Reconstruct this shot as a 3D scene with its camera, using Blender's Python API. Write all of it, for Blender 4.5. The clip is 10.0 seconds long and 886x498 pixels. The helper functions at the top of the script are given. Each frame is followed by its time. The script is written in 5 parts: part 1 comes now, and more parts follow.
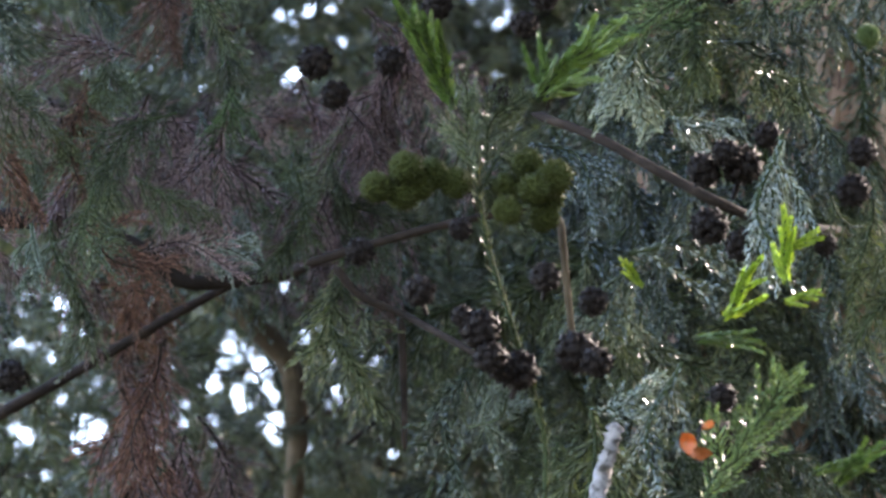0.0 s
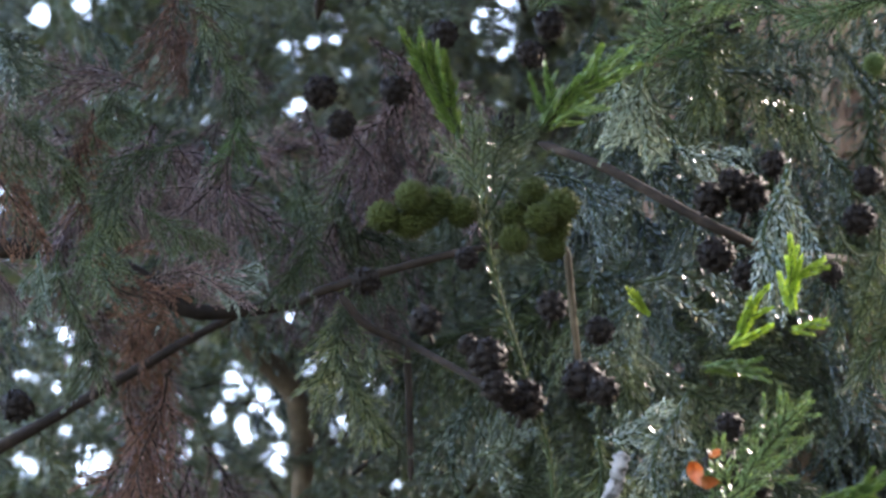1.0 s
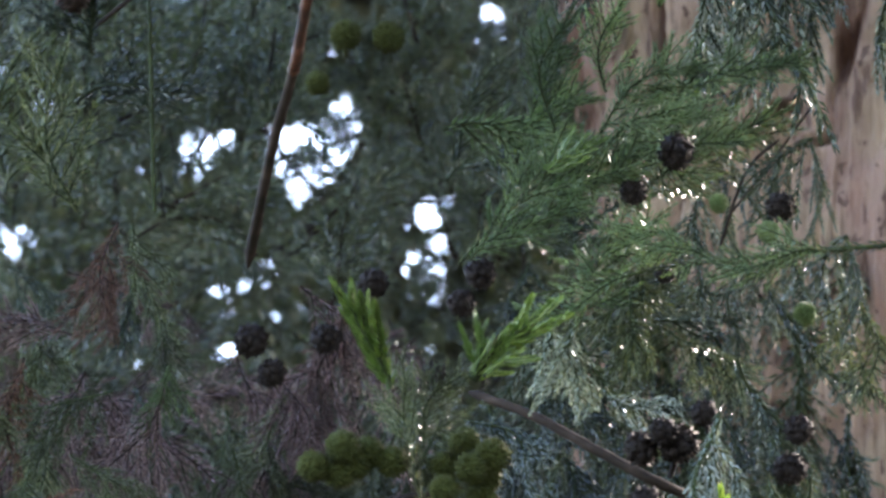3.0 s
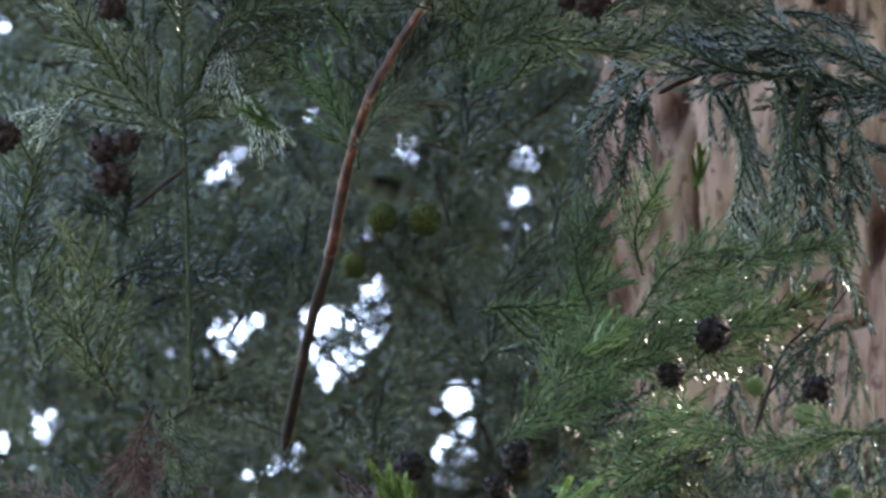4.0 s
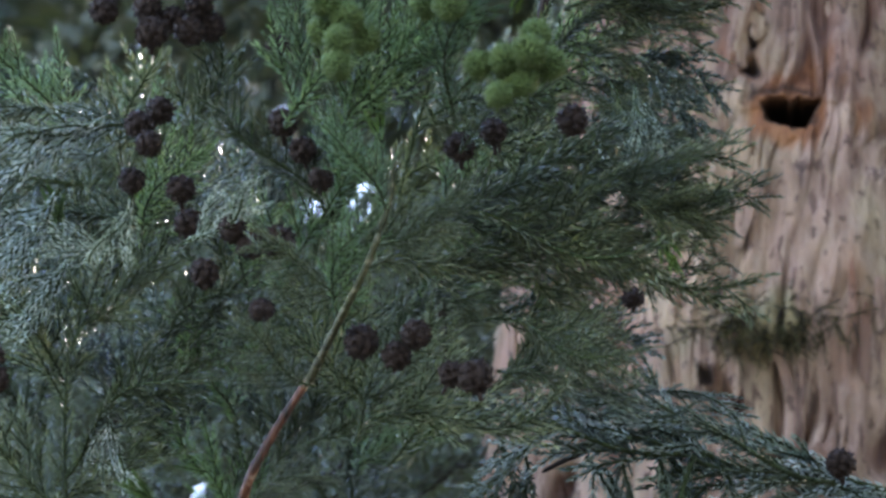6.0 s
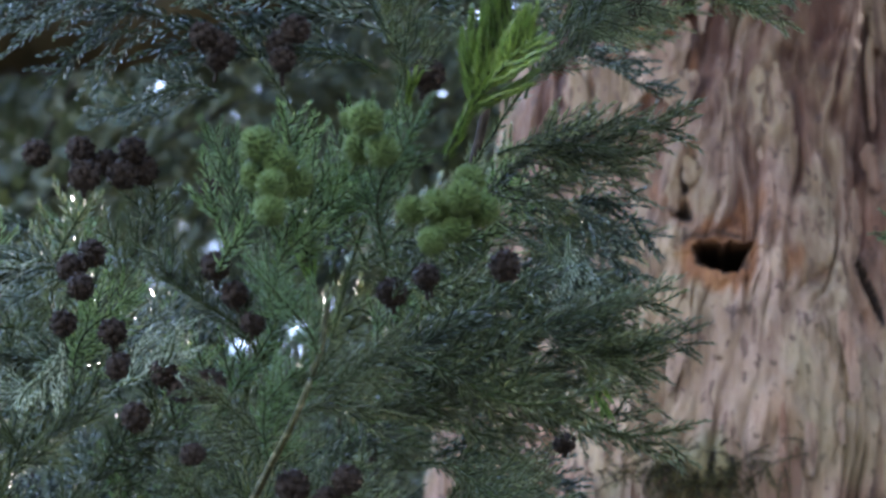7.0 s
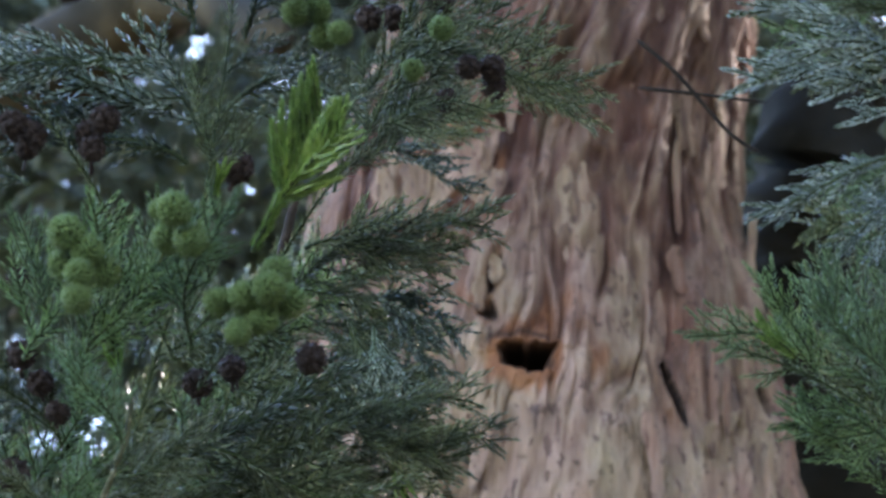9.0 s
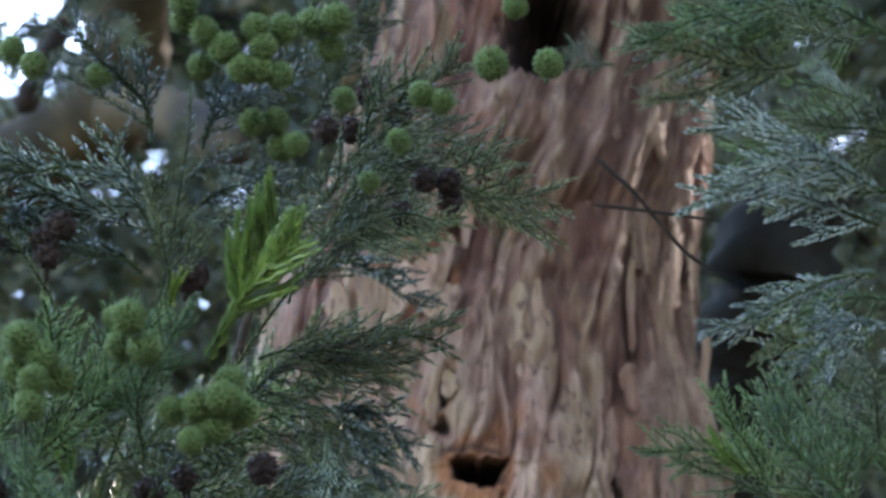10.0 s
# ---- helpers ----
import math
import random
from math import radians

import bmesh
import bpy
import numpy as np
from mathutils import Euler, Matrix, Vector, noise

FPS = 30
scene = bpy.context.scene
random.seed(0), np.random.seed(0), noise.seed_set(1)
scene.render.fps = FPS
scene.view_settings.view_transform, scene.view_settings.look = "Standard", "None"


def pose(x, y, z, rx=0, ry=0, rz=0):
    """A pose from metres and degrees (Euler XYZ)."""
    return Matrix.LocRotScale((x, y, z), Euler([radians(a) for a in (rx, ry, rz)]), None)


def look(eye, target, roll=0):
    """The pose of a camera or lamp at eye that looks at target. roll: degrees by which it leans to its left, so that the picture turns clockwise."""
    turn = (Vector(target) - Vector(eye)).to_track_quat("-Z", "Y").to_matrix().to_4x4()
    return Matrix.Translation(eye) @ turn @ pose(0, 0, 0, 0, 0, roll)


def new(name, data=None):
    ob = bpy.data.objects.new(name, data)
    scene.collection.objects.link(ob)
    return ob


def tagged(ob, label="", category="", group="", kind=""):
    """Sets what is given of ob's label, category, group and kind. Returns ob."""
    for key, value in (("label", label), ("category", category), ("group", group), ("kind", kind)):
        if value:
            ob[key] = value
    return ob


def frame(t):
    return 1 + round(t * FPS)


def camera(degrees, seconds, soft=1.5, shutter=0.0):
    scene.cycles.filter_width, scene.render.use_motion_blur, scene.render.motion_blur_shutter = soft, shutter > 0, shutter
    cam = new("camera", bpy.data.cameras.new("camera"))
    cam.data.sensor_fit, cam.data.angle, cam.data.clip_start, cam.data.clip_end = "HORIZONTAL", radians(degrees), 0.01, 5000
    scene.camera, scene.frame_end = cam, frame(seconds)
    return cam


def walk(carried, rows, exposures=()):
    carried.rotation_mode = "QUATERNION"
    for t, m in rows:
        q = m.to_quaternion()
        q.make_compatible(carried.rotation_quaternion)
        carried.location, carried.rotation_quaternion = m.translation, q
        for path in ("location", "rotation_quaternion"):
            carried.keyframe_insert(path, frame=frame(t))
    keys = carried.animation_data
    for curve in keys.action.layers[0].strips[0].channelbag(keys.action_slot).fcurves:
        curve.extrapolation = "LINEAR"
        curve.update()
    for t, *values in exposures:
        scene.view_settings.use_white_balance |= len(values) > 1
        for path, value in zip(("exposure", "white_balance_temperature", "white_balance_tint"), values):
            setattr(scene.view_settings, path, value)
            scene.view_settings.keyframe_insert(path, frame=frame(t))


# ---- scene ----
# ---- camera ----
# The camera stands on the ground below the tree, held in the hand, and turns slowly up along the trunk.
EYE = Vector((0.0, 0.0, 1.6))
cam = camera(8.0, 10.0, soft=2.8)
cam.data.dof.use_dof = True
cam.data.dof.focus_distance = 4.1
cam.data.dof.aperture_fstop = 19.0


def heading(turn, tilt, roll, dx, dz):
    """The camera's pose: turn to the right and tilt up in degrees, roll, and the sway of the hand in metres."""
    return Matrix.Translation(EYE + Vector((dx, 0, dz))) @ pose(0, 0, 0, 0, 0, -turn) @ pose(0, 0, 0, 90 + tilt) @ pose(0, 0, 0, 0, 0, roll)


walk(cam, [
    (0.0, heading(0.000, 16.000, 0.12, 0.000, -0.000)),
    (0.5, heading(-0.169, 16.218, 0.03, -0.001, -0.002)),
    (1.0, heading(-0.015, 16.292, 0.08, -0.003, -0.002)),
    (1.5, heading(0.009, 16.248, -0.06, -0.006, 0.000)),
    (2.0, heading(0.043, 16.354, -0.19, -0.002, -0.003)),
    (2.5, heading(0.431, 17.589, -0.22, -0.002, 0.001)),
    (2.7, heading(0.622, 18.018, -0.11, -0.002, 0.004)),
    (3.8, heading(0.619, 19.642, -0.03, -0.012, 0.005)),
    (4.0, heading(0.444, 20.119, -0.02, -0.013, 0.004)),
    (4.5, heading(0.323, 20.945, -0.17, -0.010, 0.004)),
    (5.0, heading(0.610, 22.173, -0.16, -0.005, 0.003)),
    (5.5, heading(1.033, 22.820, -0.35, -0.000, 0.002)),
    (6.0, heading(1.460, 23.544, 0.01, -0.005, 0.003)),
    (6.2, heading(1.685, 23.803, -0.07, -0.010, 0.009)),
    (7.3, heading(2.360, 25.066, -0.03, -0.007, 0.011)),
    (7.5, heading(2.435, 25.251, -0.34, -0.008, 0.011)),
    (8.0, heading(2.895, 25.760, -0.02, -0.008, 0.012)),
    (8.5, heading(3.661, 26.497, 0.31, -0.012, 0.011)),
    (9.0, heading(4.141, 25.703, 0.12, -0.010, 0.003)),
    (9.5, heading(4.314, 26.080, 0.27, -0.011, -0.003)),
    (10.0, heading(4.606, 26.805, 0.78, -0.011, -0.003)),
], exposures=[(0.0, 3.50, 6350, 21), (2.5, 3.55, 6250, 20), (4.7, 3.48, 6350, 22), (6.5, 3.66, 6000, 18), (8.0, 3.66, 5950, 18), (10.0, 3.64, 6000, 15)])

# ---- world and sun ----
SUN_TURN, SUN_UP = 43.0, 34.0      # degrees to the right of the view and above the horizon: behind the tree
world = bpy.data.worlds.new("sky")
scene.world = world
world.use_nodes = True
wn = world.node_tree.nodes
sky = wn.new("ShaderNodeTexSky")
sky.sky_type = "NISHITA"
sky.sun_disc = False
sky.sun_elevation = radians(SUN_UP)
sky.sun_rotation = radians(SUN_TURN)
sky.air_density, sky.dust_density = 1.2, 1.0
wn["Background"].inputs["Strength"].default_value = 0.15
world.node_tree.links.new(sky.outputs[0], wn["Background"].inputs["Color"])
sun = new("sun", bpy.data.lights.new("sun", "SUN"))
sun.data.energy = 1.15
sun.data.angle = radians(0.6)
sun.data.color = (1.0, 0.89, 0.74)
sun_way = Vector((math.sin(radians(SUN_TURN)) * math.cos(radians(SUN_UP)), math.cos(radians(SUN_TURN)) * math.cos(radians(SUN_UP)), math.sin(radians(SUN_UP))))
sun.matrix_world = look(sun_way * 40, (0, 0, 0))


# ---- materials ----
def material(name):
    m = bpy.data.materials.new(name)
    m.use_nodes = True
    return m, m.node_tree.nodes, m.node_tree.links, m.node_tree.nodes["Principled BSDF"]


def ramp(nodes, stops):
    r = nodes.new("ShaderNodeValToRGB")
    while len(r.color_ramp.elements) < len(stops):
        r.color_ramp.elements.new(0.5)
    for e, (p, c) in zip(r.color_ramp.elements, stops):
        e.position, e.color = p, (*c, 1)
    return r


def noise_node(nodes, links, scale, detail=4.0, vec=None, rough=0.55):
    n = nodes.new("ShaderNodeTexNoise")
    n.inputs["Scale"].default_value, n.inputs["Detail"].default_value, n.inputs["Roughness"].default_value = scale, detail, rough
    if vec is not None:
        links.new(vec, n.inputs["Vector"])
    return n


def mixed(nodes, links, mode, fac, a, b):
    m = nodes.new("ShaderNodeMix")
    m.data_type, m.blend_type = "RGBA", mode
    for sock, v in ((m.inputs[0], fac), (m.inputs[6], a), (m.inputs[7], b)):
        if isinstance(v, bpy.types.NodeSocket):
            links.new(v, sock)
        elif isinstance(v, tuple):
            sock.default_value = (*v, 1)
        else:
            sock.default_value = v
    return m.outputs[2]


def bumped(nodes, links, bsdf, height, strength, dist):
    b = nodes.new("ShaderNodeBump")
    b.inputs["Strength"].default_value, b.inputs["Distance"].default_value = strength, dist
    links.new(height, b.inputs["Height"])
    links.new(b.outputs[0], bsdf.inputs["Normal"])


def leaf_material(name, stops, rough=0.33, through_light=0.14, spec=0.65):
    """Needle leaves: colour drawn from stops per spray and per needle, glossy skin, a little light through them."""
    m, nodes, links, bsdf = material(name)
    info, geo = nodes.new("ShaderNodeObjectInfo"), nodes.new("ShaderNodeNewGeometry")
    tc = nodes.new("ShaderNodeTexCoord")
    patch = noise_node(nodes, links, 22.0, 3.0, tc.outputs["Object"])
    mix = nodes.new("ShaderNodeMath")
    mix.operation = "MULTIPLY_ADD"
    links.new(geo.outputs["Random Per Island"], mix.inputs[0])
    mix.inputs[1].default_value = 0.4
    add = nodes.new("ShaderNodeMath")
    add.operation = "MULTIPLY_ADD"
    links.new(info.outputs["Random"], add.inputs[0])
    add.inputs[1].default_value = 0.45
    links.new(patch.outputs["Fac"], add.inputs[2])
    sub = nodes.new("ShaderNodeMath")
    sub.operation = "SUBTRACT"
    links.new(add.outputs[0], sub.inputs[0])
    sub.inputs[1].default_value = 0.42
    links.new(sub.outputs[0], mix.inputs[2])
    r = ramp(nodes, stops)
    links.new(mix.outputs[0], r.inputs[0])
    turn = nodes.new("ShaderNodeMath")
    turn.operation = "MULTIPLY"
    links.new(info.outputs["Random"], turn.inputs[0])
    turn.inputs[1].default_value = 17.0
    wrap = nodes.new("ShaderNodeMath")
    wrap.operation = "FRACT"
    links.new(turn.outputs[0], wrap.inputs[0])
    shift = ramp(nodes, [(0.0, (0.62, 0.66, 0.64)), (0.3, (0.95, 0.95, 0.92)), (0.55, (1.16, 1.18, 0.95)), (0.8, (1.0, 1.05, 1.0)), (1.0, (1.3, 1.35, 1.5))])
    links.new(wrap.outputs[0], shift.inputs[0])
    base = mixed(nodes, links, "MULTIPLY", 0.9, r.outputs[0], shift.outputs[0])
    links.new(base, bsdf.inputs["Base Color"])
    bsdf.inputs["Roughness"].default_value = rough
    bsdf.inputs["Specular IOR Level"].default_value = spec
    tr = nodes.new("ShaderNodeBsdfTranslucent")
    warm = mixed(nodes, links, "MULTIPLY", 1.0, base, (1.6, 1.7, 0.7))
    links.new(warm, tr.inputs["Color"])
    ms = nodes.new("ShaderNodeMixShader")
    ms.inputs[0].default_value = through_light
    links.new(bsdf.outputs[0], ms.inputs[1])
    links.new(tr.outputs[0], ms.inputs[2])
    links.new(ms.outputs[0], nodes["Material Output"].inputs["Surface"])
    return m


def wood_material(name, stops, scale=60.0, stretch=(1, 1, 1), rough=0.85, bump=0.5, dist=0.003):
    m, nodes, links, bsdf = material(name)
    tc, mp = nodes.new("ShaderNodeTexCoord"), nodes.new("ShaderNodeMapping")
    mp.inputs["Scale"].default_value = stretch
    links.new(tc.outputs["Object"], mp.inputs[0])
    n1 = noise_node(nodes, links, scale, 6.0, mp.outputs[0])
    n2 = noise_node(nodes, links, scale * 0.15, 3.0, tc.outputs["Object"])
    r = ramp(nodes, stops)
    links.new(n1.outputs["Fac"], r.inputs[0])
    dirt = ramp(nodes, [(0.35, (0.6, 0.58, 0.55)), (0.65, (1.1, 1.08, 1.05))])
    links.new(n2.outputs["Fac"], dirt.inputs[0])
    links.new(mixed(nodes, links, "MULTIPLY", 0.8, r.outputs[0], dirt.outputs[0]), bsdf.inputs["Base Color"])
    bsdf.inputs["Roughness"].default_value = rough
    bsdf.inputs["Specular IOR Level"].default_value = 0.2
    bumped(nodes, links, bsdf, n1.outputs["Fac"], bump, dist)
    return m


def bark_material(name, loose=False):
    """Stringy bark: broad pale pink-grey ridges with brown grooves, tan and rusty patches, dark flecks, algae in patches."""
    m, nodes, links, bsdf = material(name)
    geo = nodes.new("ShaderNodeNewGeometry")

    def stretched(z):
        mp = nodes.new("ShaderNodeMapping")
        mp.inputs["Scale"].default_value = (1, 1, z)
        links.new(geo.outputs["Position"], mp.inputs[0])
        return mp.outputs[0]

    long, short = stretched(0.10), stretched(0.45)
    patch = noise_node(nodes, links, 9.0, 5.0, short, 0.6)
    strip = noise_node(nodes, links, 48.0, 5.0, long, 0.6)
    fibre = noise_node(nodes, links, 190.0, 5.0, long, 0.6)
    flake = noise_node(nodes, links, 62.0, 5.0, short, 0.62)
    fleck = noise_node(nodes, links, 95.0, 3.0, stretched(0.6), 0.55)
    r = ramp(nodes, [(0.30, (0.205, 0.103, 0.068)), (0.42, (0.240, 0.155, 0.116)), (0.52, (0.240, 0.170, 0.110)), (0.62, (0.290, 0.180, 0.138)), (0.74, (0.225, 0.107, 0.068))])
    links.new(patch.outputs["Fac"], r.inputs[0])
    f = ramp(nodes, [(0.30, (0.62, 0.56, 0.53)), (0.5, (0.95, 0.94, 0.93)), (0.68, (1.18, 1.18, 1.19))])
    links.new(strip.outputs["Fac"], f.inputs[0])
    col = mixed(nodes, links, "MULTIPLY", 0.85, r.outputs[0], f.outputs[0])
    hr = ramp(nodes, [(0.32, (0.66, 0.60, 0.57)), (0.5, (1.0, 1.0, 1.0)), (0.7, (1.12, 1.12, 1.12))])
    links.new(fibre.outputs["Fac"], hr.inputs[0])
    col = mixed(nodes, links, "MULTIPLY", 0.55, col, hr.outputs[0])
    fk = ramp(nodes, [(0.30, (0.45, 0.36, 0.33)), (0.38, (0.86, 0.83, 0.82)), (0.55, (1, 1, 1)), (0.66, (1.16, 1.15, 1.16))])
    links.new(flake.outputs["Fac"], fk.inputs[0])
    col = mixed(nodes, links, "MULTIPLY", 0.8, col, fk.outputs[0])
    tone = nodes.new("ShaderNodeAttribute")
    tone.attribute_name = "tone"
    if loose:
        tone = nodes.new("ShaderNodeMapRange")
        tone.inputs["To Min"].default_value, tone.inputs["To Max"].default_value = 0.35, 0.95
        links.new(nodes.new("ShaderNodeObjectInfo").outputs["Random"], tone.inputs["Value"])
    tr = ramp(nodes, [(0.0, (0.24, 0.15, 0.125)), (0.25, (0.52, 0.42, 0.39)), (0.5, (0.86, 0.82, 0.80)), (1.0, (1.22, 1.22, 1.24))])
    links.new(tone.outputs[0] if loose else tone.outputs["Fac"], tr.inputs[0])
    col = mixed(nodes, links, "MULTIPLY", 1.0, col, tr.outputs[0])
    sl = ramp(nodes, [(0.60, (0, 0, 0)), (0.65, (0.85, 0.85, 0.85))])
    links.new(fleck.outputs["Fac"], sl.inputs[0])
    col = mixed(nodes, links, "MIX", sl.outputs[0], col, (0.075, 0.042, 0.032))
    dash = noise_node(nodes, links, 78.0, 4.0, stretched(0.17), 0.6)
    ds = ramp(nodes, [(0.575, (0, 0, 0)), (0.64, (0.75, 0.75, 0.75))])
    links.new(dash.outputs["Fac"], ds.inputs[0])
    col = mixed(nodes, links, "MIX", ds.outputs[0], col, (0.085, 0.046, 0.036))
    st = nodes.new("ShaderNodeAttribute")
    st.attribute_name = "stain"
    rs = ramp(nodes, [(0.32, (0.060, 0.021, 0.009)), (0.48, (0.160, 0.060, 0.024)), (0.65, (0.265, 0.120, 0.056))])
    links.new(flake.outputs["Fac"], rs.inputs[0])
    col = mixed(nodes, links, "MIX", st.outputs["Fac"], col, rs.outputs[0])
    # Shade inside the holes is put into the colour, with their dark upper lip.
    shade_and_lip = nodes.new("ShaderNodeAttribute")
    shade_and_lip.attribute_name = "shade_and_lip"
    col = mixed(nodes, links, "MIX", shade_and_lip.outputs["Fac"], col, (0.020, 0.011, 0.008))
    ms = nodes.new("ShaderNodeAttribute")
    ms.attribute_name = "algae"
    moss = mixed(nodes, links, "MIX", strip.outputs["Fac"], (0.120, 0.090, 0.040), (0.230, 0.185, 0.095))
    col = mixed(nodes, links, "MIX", ms.outputs["Fac"], col, moss)
    links.new(col, bsdf.inputs["Base Color"])
    bsdf.inputs["Roughness"].default_value = 0.85
    bsdf.inputs["Specular IOR Level"].default_value = 0.2
    h = mixed(nodes, links, "ADD", 1.0, fibre.outputs["Fac"], flake.outputs["Fac"])
    bumped(nodes, links, bsdf, h, 0.7, 0.006)
    return m


LEAF = leaf_material("needle_green", [(0.0, (0.015, 0.020, 0.013)), (0.3, (0.039, 0.050, 0.030)), (0.65, (0.080, 0.096, 0.051)), (1.0, (0.175, 0.182, 0.092))])
LEAF_BLUE = leaf_material("needle_blue_green", [(0.0, (0.016, 0.024, 0.024)), (0.5, (0.052, 0.068, 0.066)), (1.0, (0.170, 0.192, 0.190))], rough=0.26, spec=0.85)
# Blue-green needles with the pale sheen of reflected light put into their colour.
LEAF_SHEEN = leaf_material("needle_blue_sheen", [(0.0, (0.070, 0.090, 0.090)), (0.5, (0.160, 0.188, 0.190)), (1.0, (0.34, 0.37, 0.38))], rough=0.26, spec=0.9)
LEAF_FRESH = leaf_material("needle_fresh", [(0.0, (0.045, 0.078, 0.020)), (0.5, (0.085, 0.135, 0.032)), (1.0, (0.16, 0.21, 0.055))], through_light=0.25)
# Yellow-green of young shoots, with the sun on them put into the colour.
LEAF_YOUNG_SUNLIT = leaf_material("needle_young_sunlit", [(0.0, (0.12, 0.18, 0.02)), (0.5, (0.20, 0.28, 0.03)), (1.0, (0.33, 0.40, 0.05))], through_light=0.4)
LEAF_LUSH = leaf_material("needle_lush", [(0.0, (0.028, 0.048, 0.027)), (0.4, (0.072, 0.112, 0.060)), (0.75, (0.132, 0.188, 0.100)), (1.0, (0.230, 0.285, 0.170))], rough=0.40, through_light=0.22, spec=0.45)
LEAF_DEAD = leaf_material("needle_dead", [(0.0, (0.044, 0.022, 0.028)), (0.5, (0.115, 0.064, 0.078)), (1.0, (0.28, 0.19, 0.23))], rough=0.42, through_light=0.12)
LEAF_RUST = leaf_material("needle_rust", [(0.0, (0.046, 0.018, 0.012)), (0.5, (0.115, 0.045, 0.03)), (1.0, (0.23, 0.11, 0.08))], rough=0.6, through_light=0.12)
LEAF_MOSS = leaf_material("moss", [(0.0, (0.050, 0.038, 0.014)), (0.5, (0.120, 0.096, 0.036)), (1.0, (0.21, 0.18, 0.075))], rough=0.8, through_light=0.1, spec=0.1)
LEAF_FAR = leaf_material("needle_far", [(0.0, (0.030, 0.036, 0.022)), (0.5, (0.062, 0.068, 0.042)), (1.0, (0.110, 0.100, 0.060))], rough=0.6, spec=0.3)
BARK = bark_material("bark")
BARK_LOOSE = bark_material("loose_bark", True)
TWIG = wood_material("twig_bark", [(0.3, (0.014, 0.010, 0.008)), (0.6, (0.032, 0.022, 0.018)), (0.75, (0.07, 0.052, 0.042))])
# Near-black bark standing in for the deep shade right of the trunk.
TWIG_SHADE = wood_material("shade_dark_bark", [(0.3, (0.008, 0.007, 0.005)), (0.6, (0.018, 0.015, 0.010)), (0.75, (0.040, 0.032, 0.022))], scale=25.0)
TWIG_RED = wood_material("red_twig_bark", [(0.36, (0.014, 0.007, 0.005)), (0.50, (0.055, 0.020, 0.011)), (0.60, (0.115, 0.045, 0.025)), (0.70, (0.36, 0.27, 0.21))], scale=130.0, stretch=(1, 1, 0.35), rough=0.5)
TWIG_GREEN = wood_material("green_twig_bark", [(0.3, (0.018, 0.026, 0.011)), (0.7, (0.045, 0.062, 0.024))], scale=90.0)
TWIG_OLIVE = wood_material("olive_twig_bark", [(0.32, (0.022, 0.024, 0.011)), (0.55, (0.055, 0.055, 0.026)), (0.72, (0.24, 0.21, 0.14))], scale=120.0)
LIMB_OLIVE = wood_material("olive_limb_bark", [(0.3, (0.016, 0.012, 0.006)), (0.5, (0.044, 0.032, 0.015)), (0.7, (0.100, 0.070, 0.032))], scale=12.0)
LICHEN = wood_material("lichen", [(0.35, (0.06, 0.055, 0.05)), (0.5, (0.26, 0.25, 0.27)), (0.7, (0.42, 0.40, 0.44))], scale=110.0)
LIMB_PALE = wood_material("pale_limb_bark", [(0.3, (0.04, 0.028, 0.018)), (0.5, (0.085, 0.062, 0.038)), (0.7, (0.17, 0.13, 0.09))], scale=30.0)
CONE_BROWN = wood_material("cone_brown", [(0.3, (0.013, 0.008, 0.007)), (0.5, (0.030, 0.018, 0.015)), (0.75, (0.085, 0.052, 0.044))], scale=220.0, rough=0.7)
# Darker copy of the brown cone colours.
CONE_DARK = wood_material("cone_dark", [(0.3, (0.006, 0.004, 0.004)), (0.5, (0.014, 0.009, 0.008)), (0.75, (0.042, 0.026, 0.022))], scale=220.0, rough=0.6)
CONE_SPINE = wood_material("cone_spine", [(0.3, (0.075, 0.120, 0.034)), (0.7, (0.17, 0.235, 0.085))], scale=200.0, rough=0.5)
# Darker copy of the green cone: more olive, with shade put into the colour.
CONE_OLIVE_SHADED = wood_material("cone_olive_shaded", [(0.3, (0.028, 0.038, 0.007)), (0.5, (0.055, 0.068, 0.014)), (0.75, (0.100, 0.115, 0.030))], scale=200.0, rough=0.7)
CONE_GREEN = wood_material("cone_green", [(0.3, (0.040, 0.066, 0.018)), (0.5, (0.074, 0.115, 0.034)), (0.75, (0.13, 0.185, 0.070))], scale=200.0, rough=0.6)
LEAF_DRY = leaf_material("dry_leaf", [(0.0, (0.16, 0.04, 0.010)), (1.0, (0.42, 0.14, 0.03))], rough=0.5, through_light=0.45)
SOIL = wood_material("forest_soil", [(0.3, (0.03, 0.024, 0.016)), (0.5, (0.07, 0.055, 0.03)), (0.7, (0.06, 0.09, 0.03))], scale=6.0, bump=0.8, dist=0.03)

# ---- building helpers ----
RNG = np.random.default_rng(5)
UP = Vector((0, 0, 1))


def spot(turn, up, far):
    """The place far metres from where the camera stands, turn degrees to the right and up degrees above the level."""
    a, e = radians(turn), radians(up)
    return EYE + far * Vector((math.sin(a) * math.cos(e), math.cos(a) * math.cos(e), math.sin(e)))


def spread(turn, up):
    """The directions to the right, upwards and outwards, at right angles, of one who looks there."""
    out = (spot(turn, up, 1.0) - EYE).normalized()
    right = out.cross(UP).normalized()
    return right, right.cross(out), out


